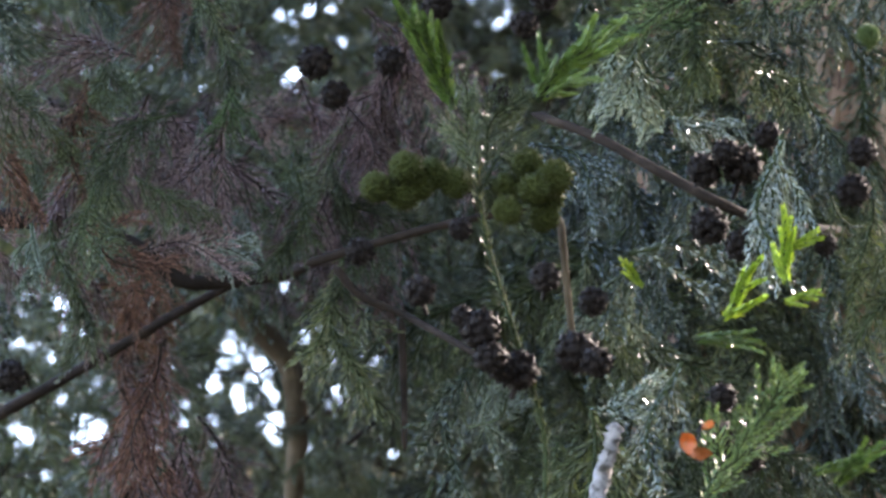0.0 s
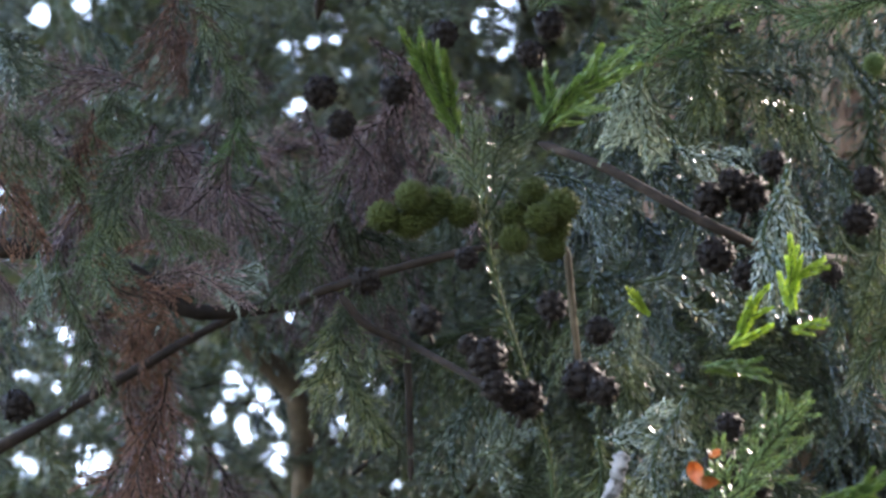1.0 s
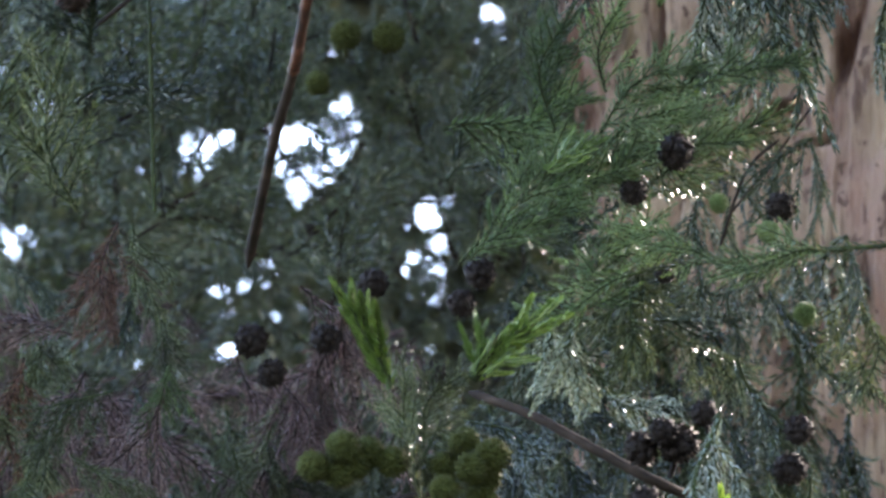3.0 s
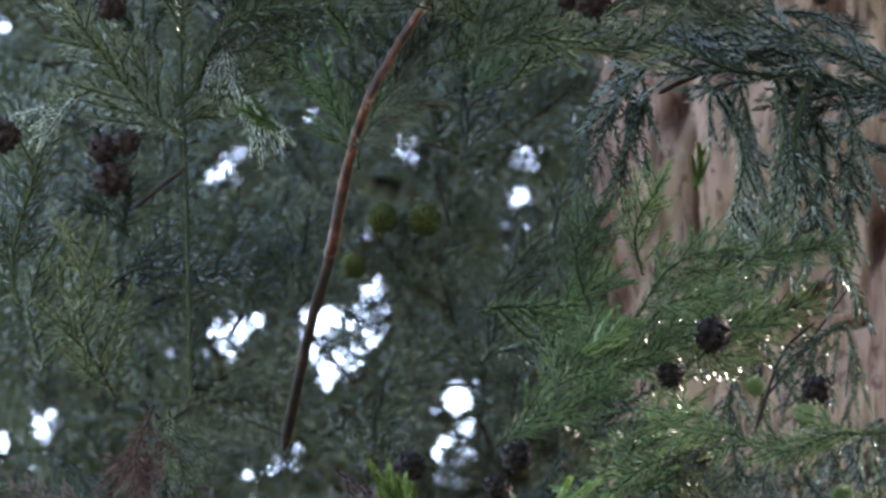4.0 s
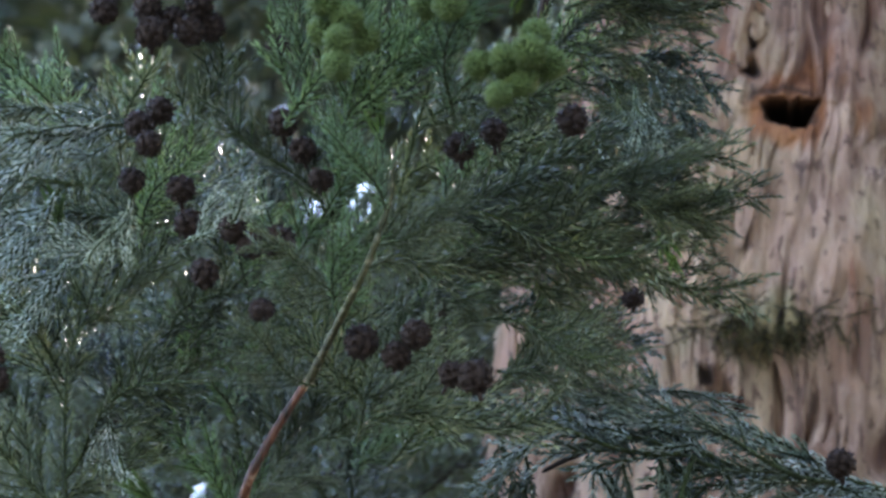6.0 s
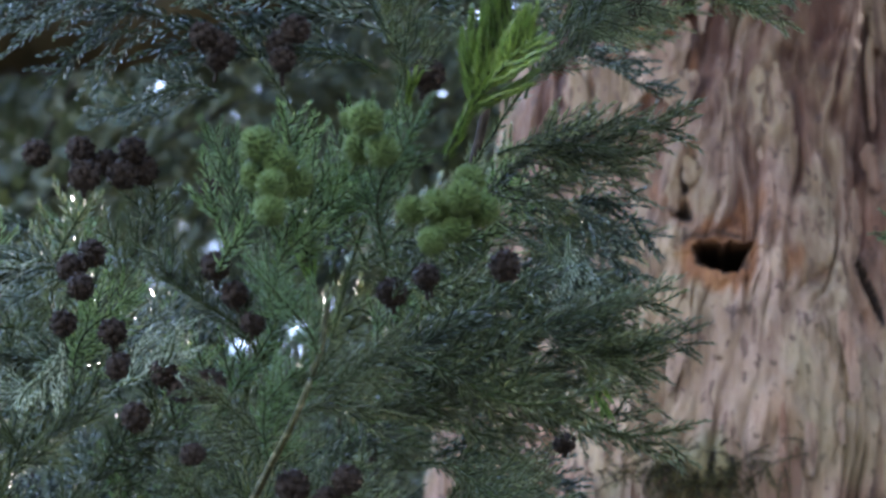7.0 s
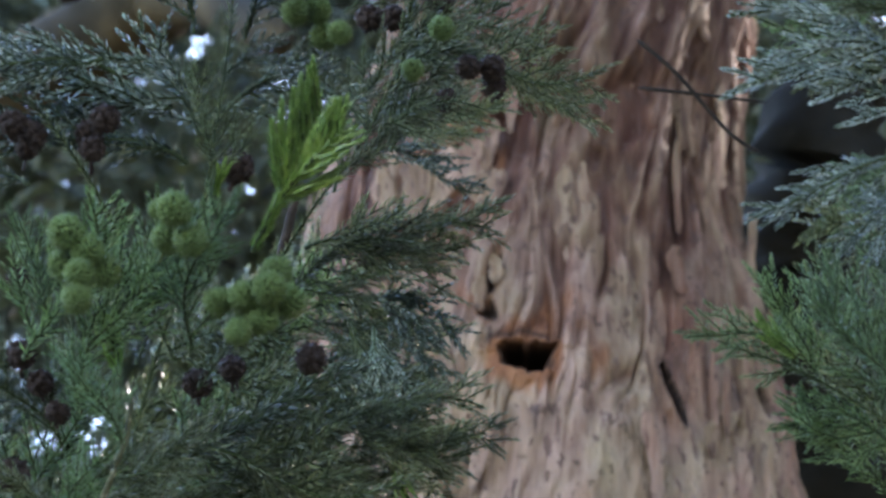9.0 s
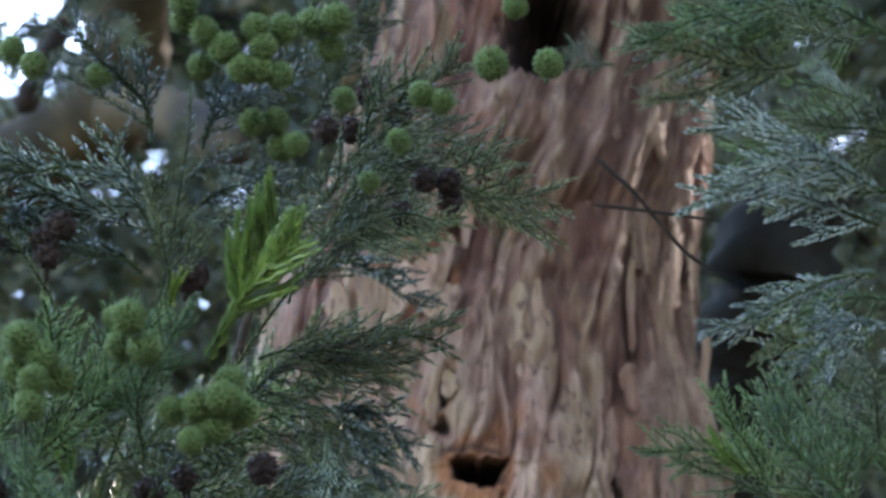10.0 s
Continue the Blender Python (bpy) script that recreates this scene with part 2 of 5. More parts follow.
def mesh_of(name, verts, faces, materials, which=None, smooth=False):
    """A mesh from arrays: verts (n,3), faces a list of index arrays of one width each."""
    me = bpy.data.meshes.new(name)
    loops = np.concatenate([np.asarray(f, np.int32).ravel() for f in faces])
    sizes = np.concatenate([np.full(len(f), np.asarray(f).shape[1], np.int32) for f in faces])
    me.vertices.add(len(verts))
    me.vertices.foreach_set("co", np.asarray(verts, np.float32).ravel())
    me.loops.add(len(loops))
    me.loops.foreach_set("vertex_index", loops)
    me.polygons.add(len(sizes))
    me.polygons.foreach_set("loop_start", np.concatenate([[0], np.cumsum(sizes)[:-1]]).astype(np.int32))
    me.polygons.foreach_set("loop_total", sizes)
    for m in materials:
        me.materials.append(m)
    if which is not None:
        me.polygons.foreach_set("material_index", np.asarray(which, np.int32))
    if smooth:
        me.polygons.foreach_set("use_smooth", np.ones(len(sizes), bool))
    me.update(calc_edges=True)
    me.validate()
    return me


def part(name, me, parent, label="", place=None):
    """One mesh object under a thing or a part."""
    ob = new(name, me)
    if place is not None:
        ob.matrix_basis = place
    if parent is not None:
        ob.parent = parent
        ob.matrix_parent_inverse = parent.matrix_basis.inverted() if parent.parent is None else (parent.parent.matrix_basis @ parent.matrix_parent_inverse @ parent.matrix_basis).inverted()
    return tagged(ob, label)


def thing(name, label, category, at=(0, 0, 0), group="", kind=""):
    ob = new(name)
    ob.location = at
    ob.matrix_basis = Matrix.Translation(at)
    ob.empty_display_size = 0.05
    return tagged(ob, label, category, group, kind)


def smooth_line(points, steps=8):
    """A Catmull-Rom line through the points."""
    p = np.array([tuple(q) for q in points], float)
    p = np.vstack([2 * p[0] - p[1], p, 2 * p[-1] - p[-2]])
    out = []
    for i in range(1, len(p) - 2):
        for s in np.arange(steps) / steps:
            a, b, c, d = p[i - 1:i + 3]
            out.append(0.5 * (2 * b + (c - a) * s + (2 * a - 5 * b + 4 * c - d) * s ** 2 + (3 * b - a - 3 * c + d) * s ** 3))
    out.append(p[-2])
    return np.array(out)


def tube(line, r0, r1, sides=7, rough=0.0):
    """Verts and quads of a tapered, slightly uneven tube."""
    n = len(line)
    t = np.gradient(line, axis=0)
    t /= np.linalg.norm(t, axis=1)[:, None] + 1e-9
    ref = np.where(np.abs(t[:, 2:3]) > 0.9, [[1.0, 0, 0]], [[0, 0, 1.0]])
    a = np.cross(t, ref)
    a /= np.linalg.norm(a, axis=1)[:, None] + 1e-9
    b = np.cross(t, a)
    ang = np.arange(sides) * 2 * np.pi / sides
    rad = np.linspace(r0, r1, n)[:, None] * (1 + rough * RNG.normal(size=(n, sides)))
    v = line[:, None] + (np.cos(ang)[None, :, None] * a[:, None] + np.sin(ang)[None, :, None] * b[:, None]) * rad[..., None]
    i, j = np.meshgrid(np.arange(n - 1), np.arange(sides), indexing="ij")
    k = (j + 1) % sides
    q = np.stack([i * sides + j, i * sides + k, (i + 1) * sides + k, (i + 1) * sides + j], -1).reshape(-1, 4)
    return v.reshape(-1, 3), q


def needles(line, length, gap, width, lean=0.55):
    """Awl needles set spirally along a line, keeled and bent forwards. Returns verts and triangles."""
    seg = np.linalg.norm(np.diff(line, axis=0), axis=1)
    s = np.concatenate([[0], np.cumsum(seg)])
    n = max(4, int(s[-1] / gap))
    at = (np.arange(n) + RNG.uniform(-0.3, 0.3, n)).clip(0, n - 1) / (n - 1) * s[-1]
    p = np.stack([np.interp(at, s, line[:, c]) for c in range(3)], 1)
    t = np.gradient(p, axis=0) + 1e-6
    t /= np.linalg.norm(t, axis=1)[:, None]
    ref = np.array([0.13, 0.27, 0.95])
    a = np.cross(t, ref)
    a /= np.linalg.norm(a, axis=1)[:, None] + 1e-9
    b = np.cross(t, a)
    ang = np.arange(n) * 2.51 + RNG.uniform(-0.35, 0.35, n)
    out = np.cos(ang)[:, None] * a + np.sin(ang)[:, None] * b
    tip_in = np.clip((s[-1] - at) / (length * 2.5), 0.0, 1.0)[:, None]
    L = (length * RNG.uniform(0.75, 1.15, n))[:, None] * (0.55 + 0.45 * tip_in)
    le = lean * (0.35 + 0.65 * tip_in) * RNG.uniform(0.8, 1.25, (n, 1))
    d1 = t * np.cos(le) + out * np.sin(le)
    mid = p + d1 * L * 0.42
    d2 = t * np.cos(le * 0.6) + out * np.sin(le * 0.6) + RNG.normal(0, 0.08, (n, 3))
    tip = mid + d2 * L * 0.58
    side = np.cross(t, out)
    side /= np.linalg.norm(side, axis=1)[:, None] + 1e-9
    w = width * 0.5
    up = np.cross(side, d1)
    o = np.arange(n) * 4
    v = np.stack([p, mid + side * w + up * w * 0.6, mid - side * w + up * w * 0.6, tip], 1).reshape(-1, 3)
    return v, np.concatenate([np.stack([o, o + 1, o + 3], 1), np.stack([o, o + 3, o + 2], 1)])


def shoots_mesh(name, lines, leaf, wood, length, gap, width, lean=0.55, fine=True, stem=0.0012, bare=False):
    """One mesh of several shoots: a thin stem each, clothed in needles."""
    V, Q, T, qm, base = [], [], [], [], 0
    for k, line in enumerate(lines):
        line = np.asarray(line)
        if gap < 1:
            v, t = needles(line, length, gap, width, lean)
            V.append(v)
            T.append(t + base)
            base += len(v)
        if bare and k:
            continue
        r = stem * (1.6 if k == 0 else 1.0)
        v, q = tube((line if k == 0 else line[::2]) if fine else line[::4], r, r * 0.45, 5 if fine and k == 0 else 3)
        V.append(v)
        Q.append(q + base)
        qm.append(np.ones(len(q)))
        base += len(v)
    faces, which = [np.concatenate(Q)], [np.concatenate(qm)]
    if T:
        faces.append(np.concatenate(T))
        which.append(np.zeros(len(faces[1])))
    return mesh_of(name, np.concatenate(V), faces, [leaf, wood], np.concatenate(which), smooth=True)


def fan_lines(length, pairs, side, droop, seed, angle=0.75, fall=0.0, twice=0.055):
    """A main shoot along x with side shoots left and right in the xy plane; droop bends the ends towards -y, fall hangs side shoots."""
    r = np.random.default_rng(seed)
    u = np.linspace(0, 1, 14)
    wave = 0.012 if length > 0.08 else 0.0025
    main = np.stack([u * length, -droop * length * u ** 2 + wave * (np.sin(u * 5 + seed) - math.sin(seed)), 1.6 * wave * (np.sin(u * 4 + seed * 2) - math.sin(seed * 2))], 1)
    lines = [main]
    for i in range(pairs):
        f = 0.08 + 0.84 * (i + r.uniform(-0.3, 0.3)) / pairs
        p = np.array([np.interp(f, u, main[:, c]) for c in range(3)])
        sgn = 1 if i % 2 else -1
        L = side * (1.05 - 0.75 * f) * r.uniform(0.6, 1.25)
        a = sgn * angle * r.uniform(0.7, 1.25)
        w = np.linspace(0, 1, 9)[:, None]
        d = np.array([math.cos(a), math.sin(a), r.normal(0, 0.35)])
        d /= np.linalg.norm(d)
        curve = p + d * L * w + np.array([0.22 * L, -droop * 0.8 * L - fall * L, 0]) * w ** 2 + np.array([0, 0, r.normal(0, 0.1) * L]) * w ** 2
        lines.append(curve)
        for _ in range(2 if L > twice else 1 if L > twice * 0.75 else 0):
            g = r.uniform(0.25, 0.75)
            b0 = curve[int(g * 8)]
            a2 = a + r.choice([-1, 1]) * 0.6
            d2 = np.array([math.cos(a2), math.sin(a2), r.normal(0, 0.3)])
            lines.append(b0 + d2 * L * 0.42 * w + np.array([0.05 * L, -droop * 0.3 * L, 0]) * w ** 2)
    return lines


def plume_lines(length, count, side, seed):
    """A young main shoot along x whose soft side shoots stand close and nearly parallel."""
    r = np.random.default_rng(seed)
    u = np.linspace(0, 1, 14)
    main = np.stack([u * length, 0.05 * length * np.sin(u * 3), 0.01 * np.sin(u * 4 + seed)], 1)
    lines = [main]
    w = np.linspace(0, 1, 9)[:, None]
    for i in range(count):
        f = 0.30 + 0.62 * (i + r.uniform(-0.2, 0.2)) / count
        p = np.array([np.interp(f, u, main[:, c]) for c in range(3)])
        a = (0.72 if i % 3 else -0.6) * r.uniform(0.75, 1.1)
        L = side * r.uniform(0.7, 1.15) * (1.1 - 0.5 * f)
        lines.append(p + np.array([math.cos(a), math.sin(a), r.normal(0, 0.2)]) * L * w + np.array([0.15 * L, 0, 0]) * w ** 2)
    return lines


SPRAY = {
    "fan": [shoots_mesh("spray", fan_lines(0.12, 16, 0.062, 0.08, s, 0.58, 0.0, 0.040), LEAF, TWIG_GREEN, 0.0100, 0.0015, 0.0015, 0.90, stem=0.0010) for s in (1, 2, 3, 4, 5)],
    "blue": [shoots_mesh("spray", fan_lines(0.11, 14, 0.050, 0.22, s, 0.55, 0.1, 0.036), LEAF_BLUE, TWIG_GREEN, 0.0080, 0.0014, 0.0021, 0.76, stem=0.0010) for s in (11, 12, 13, 14)],
    "rope": [shoots_mesh("spray", fan_lines(0.13, 10, 0.050, 0.04, s, 0.30), LEAF_BLUE, TWIG_GREEN, 0.0082, 0.0013, 0.0020, 0.80) for s in (21, 22, 23)],
    "cord": [shoots_mesh("spray", fan_lines(0.13, 13, 0.050, 0.04, s, 0.34), LEAF_SHEEN, TWIG_GREEN, 0.0084, 0.0013, 0.0022, 0.80) for s in (24, 25, 26)],
    "fresh": [shoots_mesh("spray", fan_lines(0.055, 5, 0.032, -0.02, s, 0.4), LEAF_FRESH, TWIG_GREEN, 0.0105, 0.0007, 0.0028, 0.56, stem=0.0014) for s in (31, 32, 33)],
    "plume": [shoots_mesh("spray", plume_lines(0.11, 12, 0.046, s), LEAF_FRESH, TWIG_GREEN, 0.0105, 0.0007, 0.0030, 0.56, stem=0.0014) for s in (131, 132)],
    "young": [shoots_mesh("spray", fan_lines(0.055, 4, 0.030, -0.02, s, 0.36), LEAF_YOUNG_SUNLIT, TWIG_GREEN, 0.0105, 0.0008, 0.0036, 0.48, stem=0.0014) for s in (35, 36, 37)],
    "sheen": [shoots_mesh("spray", fan_lines(0.085, 11, 0.042, 0.22, s, 0.5, 0.1, 0.034), LEAF_SHEEN, TWIG_GREEN, 0.0080, 0.0014, 0.0021, 0.76) for s in (15, 16)],
    "dead": [shoots_mesh("spray", fan_lines(0.15, 16, 0.070, 0.12, s, 0.5, 0.25, 0.050), LEAF_DEAD, TWIG, 0.0105, 0.0017, 0.0017, 0.85, stem=0.0009) for s in (41, 42, 43, 44)],
    "rust": [shoots_mesh("spray", fan_lines(0.13, 15, 0.06, 0.12, s, 0.5, 0.25, 0.045), LEAF_RUST, TWIG, 0.0105, 0.0016, 0.0017, 0.85, stem=0.0009) for s in (71, 72)],
    "lush": [shoots_mesh("spray", fan_lines(0.12, 15, 0.062, 0.06, s, 0.54, 0.0, 0.040), LEAF_LUSH, TWIG_GREEN, 0.0105, 0.0015, 0.0015, 0.88, stem=0.0010) for s in (81, 82, 83)],
    "mid": [shoots_mesh("spray", fan_lines(0.13, 12, 0.065, 0.08, s, 0.55, 0.0, 0.05), LEAF, TWIG_GREEN, 0.0125, 0.0026, 0.0026, 0.85, fine=False, bare=True) for s in (91, 92, 93)],
    "broad": [shoots_mesh("spray", fan_lines(0.20, 9, 0.10, 0.08, s)[:15], LEAF_FAR, TWIG_GREEN, 0.026, 0.0140, 0.0150, 0.85, fine=False, bare=True) for s in (54, 55)],
    "coarse": [shoots_mesh("spray", fan_lines(0.20, 9, 0.10, 0.08, s)[:15], LEAF_FAR, TWIG_GREEN, 0.018, 0.0042, 0.0060, 0.85, fine=False, bare=True) for s in (51, 52, 53)],
}


def lie(turn, up, far, angle, lean=0.0, roll=0.0, size=1.0):
    """A pose for a spray: its foot at that place, its shoot pointing at angle (0 right, 90 up), leaning outwards, its face rolled."""
    right, top, out = spread(turn, up)
    a, l = radians(angle), radians(lean)
    x = (right * math.cos(a) + top * math.sin(a)) * math.cos(l) + out * math.sin(l)
    y = (-right * math.sin(a) + top * math.cos(a))
    if math.cos(a) < 0:
        y = -y
    z = x.cross(y).normalized()
    y = z.cross(x)
    m = Matrix((x, y, z)).transposed().to_4x4()
    return Matrix.Translation(spot(turn, up, far)) @ m @ pose(0, 0, 0, roll) @ Matrix.Diagonal((size, size, size, 1))


def cone_mesh(name, mat, scales, spine, seed, tip=None):
    """A ball of overlapping wedge scales with spines, on a short stalk; unit diameter, stalk along -z."""
    r = np.random.default_rng(seed)
    V, Q, T, base = [], [], [], 0
    pale = []
    bm = bmesh.new()
    bmesh.ops.create_icosphere(bm, subdivisions=2, radius=0.36)
    v = np.array([q.co[:] for q in bm.verts])
    f = np.array([[q.index for q in g.verts] for g in bm.faces])
    bm.free()
    V.append(v)
    T.append(f)
    pale.append(np.zeros(len(f)))
    base = len(v)
    for i in range(scales):
        h = 1 - 2 * (i + 0.5) / scales
        a = i * 2.39996
        d = np.array([math.sqrt(1 - h * h) * math.cos(a), math.sqrt(1 - h * h) * math.sin(a), h])
        e1 = np.cross(d, [0.3, 0.2, 1.0])
        e1 /= np.linalg.norm(e1)
        e2 = np.cross(d, e1)
        w = 1.55 / math.sqrt(scales) * r.uniform(0.85, 1.15)
        R = 0.46 * r.uniform(0.93, 1.05)
        ring = [(math.cos(k * 2 * math.pi / 5 + a), math.sin(k * 2 * math.pi / 5 + a)) for k in range(5)]
        low = [d * 0.30 + (e1 * c + e2 * s) * w * 0.30 for c, s in ring]
        high = [d * R + (e1 * c + e2 * s) * w * 0.55 for c, s in ring]
        tips, faces5 = [], []
        mid = d * (R + 0.03)
        spikes = []
        for k in (0, 2, 4):
            c, s = ring[k]
            tips.append(d * (R + spine * r.uniform(0.6, 1.2)) + (e1 * c + e2 * s) * w * 0.75)
        V.append(np.array(low + high + [mid] + tips))
        for k in range(5):
            k2 = (k + 1) % 5
            Q.append([[base + k, base + k2, base + 5 + k2, base + 5 + k]])
            T.append([[base + 5 + k, base + 5 + k2, base + 10]])
        for n, k in enumerate((0, 2, 4)):
            T.append([[base + 5 + k, base + 5 + (k + 1) % 5, base + 11 + n]])
            T.append([[base + 5 + (k + 1) % 5, base + 10, base + 11 + n]])
            T.append([[base + 10, base + 5 + k, base + 11 + n]])
        pale.append(np.repeat([0, 1], [5, 9]))
        base += 14
    v, q = tube(np.array([[0, 0, -0.3], [0.02, 0, -0.7], [0.08, 0.03, -1.1]]), 0.09, 0.08, 5)
    V.append(v)
    Q.append(q + base)
    return mesh_of(name, np.concatenate(V), [np.concatenate([np.asarray(x) for x in Q]), np.concatenate([np.asarray(x) for x in T])], [mat, tip or mat], np.concatenate([np.zeros(sum(len(x) for x in Q))] + pale))


CONES = {
    "brown": [cone_mesh("cone", CONE_BROWN, 26, 0.10, s) for s in (1, 2, 3)],
    # the same cones in the darker brown
    "old": [cone_mesh("cone", CONE_DARK, 26, 0.10, s) for s in (1, 2, 3)],
    "olive": [cone_mesh("cone", CONE_OLIVE_SHADED, 80, 0.16, s) for s in (7, 8, 9)],
    "green": [cone_mesh("cone", CONE_GREEN, 80, 0.20, s, CONE_SPINE) for s in (4, 5, 6)],
}
GAPS, SPECKS = [], []


def gaps(rows):
    """Openings in the crowns through which the sky shows: turn, up, half width in degrees."""
    GAPS.extend(rows)


def open_sky(p, margin):
    d = p - EYE
    a, e = math.degrees(math.atan2(d.x, d.y)), math.degrees(math.asin(d.z / d.length))
    return any((a - g) ** 2 * 0.84 + (e - h) ** 2 < (w * margin) ** 2 for g, h, w in GAPS)


def in_gap(p, margin, shaft=None):
    """Which of the places p lie before an opening, whose rim is uneven."""
    d = p - np.array(EYE)
    a = np.degrees(np.arctan2(d[:, 0], d[:, 1]))
    e = np.degrees(np.arctan2(d[:, 2], np.hypot(d[:, 0], d[:, 1])))
    hit = np.zeros(len(p), bool)
    if shaft is not None:
        for at, wide in shaft:
            c = p - np.array(at)
            hit |= np.linalg.norm(c - (c @ np.array(sun_way))[:, None] * np.array(sun_way), axis=1) < wide
    for g, h, w in GAPS + SPECKS:
        x, y = (a - g) * 0.92, e - h
        near = np.hypot(x, y) < w * 2
        if near.any():
            k = np.arctan2(y[near], x[near])
            rim = w * margin * (1 + 0.22 * np.sin(3 * k + g * 9) + 0.14 * np.sin(7 * k + h * 5)) * RNG.uniform(0.85, 1.1, near.sum())
            hit[near] |= np.hypot(x[near], y[near]) < rim
    return hit


def limb(name, points, r0, r1, mat, parent, label="", sides=9, rough=0.06):
    line = smooth_line([spot(*p) for p in points])
    if mat is TWIG_GREEN:
        me = shoots_mesh(name, [line], LEAF, TWIG_GREEN, 0.0085, 0.0016, 0.0016, 0.8, stem=r0 * 0.4)
        return part(name, me, parent, label)
    v, q = tube(line, r0, r1, sides, rough)
    v[-sides:] = v[-sides:].mean(0) + 0.2 * (v[-sides:] - v[-sides:].mean(0))
    v[:sides] = v[:sides].mean(0) + 0.2 * (v[:sides] - v[:sides].mean(0))
    return part(name, mesh_of(name, v, [q], [mat], smooth=True), parent, label)


def cones(kind, parent, far, rows, label=""):
    """Cones at turn, up, width in metres at 4 m."""
    for turn, up, size in rows:
        r = RNG
        d = far + r.uniform(-0.02, 0.02)
        m = Matrix.Translation(spot(turn, up, d)) @ pose(0, 0, 0, 88 + r.uniform(-32, 32), r.uniform(-40, 40), 0) @ pose(0, 0, 0, 0, 0, r.uniform(0, 360)) @ Matrix.Diagonal((*[size * d / 4 * (1.12 if kind in ("brown", "old") else 1.0)] * 3, 1))
        part("cone", CONES[kind][r.integers(3)], parent, label, m)


def sprays(parent, far, rows):
    """Single sprays: kind, turn, up, angle, size."""
    for kind, turn, up, angle, size in rows:
        me = SPRAY[kind][RNG.integers(len(SPRAY[kind]))]
        part("spray", me, parent, "", lie(turn, up, far + RNG.uniform(-0.06, 0.06), angle, RNG.uniform(-20, 20), RNG.uniform(-25, 25), size))


def fill(parent, count, box, far, kinds, angle, size, margin=1.0):
    """Sprays strewn over a stretch of the crown (turn and up, from and to), leaving the openings free."""
    made = 0
    for _ in range(count * 4):
        if made >= count:
            break
        turn, up = RNG.uniform(box[0], box[2]), RNG.uniform(box[3], box[1])
        kind = kinds[RNG.integers(len(kinds))]
        s = RNG.uniform(*size)
        m = lie(turn, up, RNG.uniform(*far), RNG.normal(*angle), RNG.uniform(-30, 30), RNG.uniform(-45, 45), s)
        if any(open_sky(m @ Vector((x, y, 0)), margin) for x, y in ((0.0, 0), (0.03, 0), (0.06, 0), (0.09, 0), (0.12, 0), (0.16, 0), (0.06, 0.05), (0.06, -0.05), (0.1, 0.05), (0.1, -0.05), (0.02, 0.03), (0.02, -0.03))):
            continue
        part("spray", SPRAY[kind][RNG.integers(len(SPRAY[kind]))], parent, "", m)
        made += 1


def strewn(name, parent, leaf_meshes, count, box, far, angle, size, mats, label="", margin=1.0, shaft=None):
    """Very many sprays joined into one mesh: foliage too fine and far to count."""
    packs = []
    for me in leaf_meshes:
        co = np.empty(len(me.vertices) * 3, np.float32)
        me.vertices.foreach_get("co", co)
        lo = np.empty(len(me.loops), np.int32)
        me.loops.foreach_get("vertex_index", lo)
        tot = np.empty(len(me.polygons), np.int32)
        me.polygons.foreach_get("loop_total", tot)
        mi = np.empty(len(me.polygons), np.int32)
        me.polygons.foreach_get("material_index", mi)
        st = np.concatenate([[0], np.cumsum(tot)[:-1]])
        q = lo[(st[tot == 4][:, None] + np.arange(4))] if (tot == 4).any() else np.empty((0, 4), np.int32)
        t = lo[(st[tot == 3][:, None] + np.arange(3))] if (tot == 3).any() else np.empty((0, 3), np.int32)
        packs.append((co.reshape(-1, 3), q, t, mi[tot == 4], mi[tot == 3]))
    V, Q, T, MQ, MT, base, made = [], [], [], [], [], 0, 0
    for _ in range(count * 4):
        if made >= count:
            break
        s = RNG.uniform(*size)
        m = lie(RNG.uniform(box[0], box[2]), RNG.uniform(box[3], box[1]), RNG.uniform(*far), RNG.normal(*angle), RNG.uniform(-30, 30), RNG.uniform(-50, 50), s)
        co, q, t, a, b = packs[RNG.integers(len(packs))]
        mm = np.array(m)
        V.append(co @ mm[:3, :3].T + mm[:3, 3])
        Q.append(q + base)
        T.append(t + base)
        MQ.append(a)
        MT.append(b)
        base += len(co)
        made += 1
    V, Q, T, MQ, MT = (np.concatenate(a) for a in (V, Q, T, MQ, MT))
    keep_q, keep_t = (~in_gap(V[f].mean(1), margin, shaft) for f in (Q, T))
    me = mesh_of(name, V, [Q[keep_q], T[keep_t]], mats, np.concatenate([MQ[keep_q], MT[keep_t]]), smooth=True)
    return tagged(part(name, me, parent, label), kind="stuff")


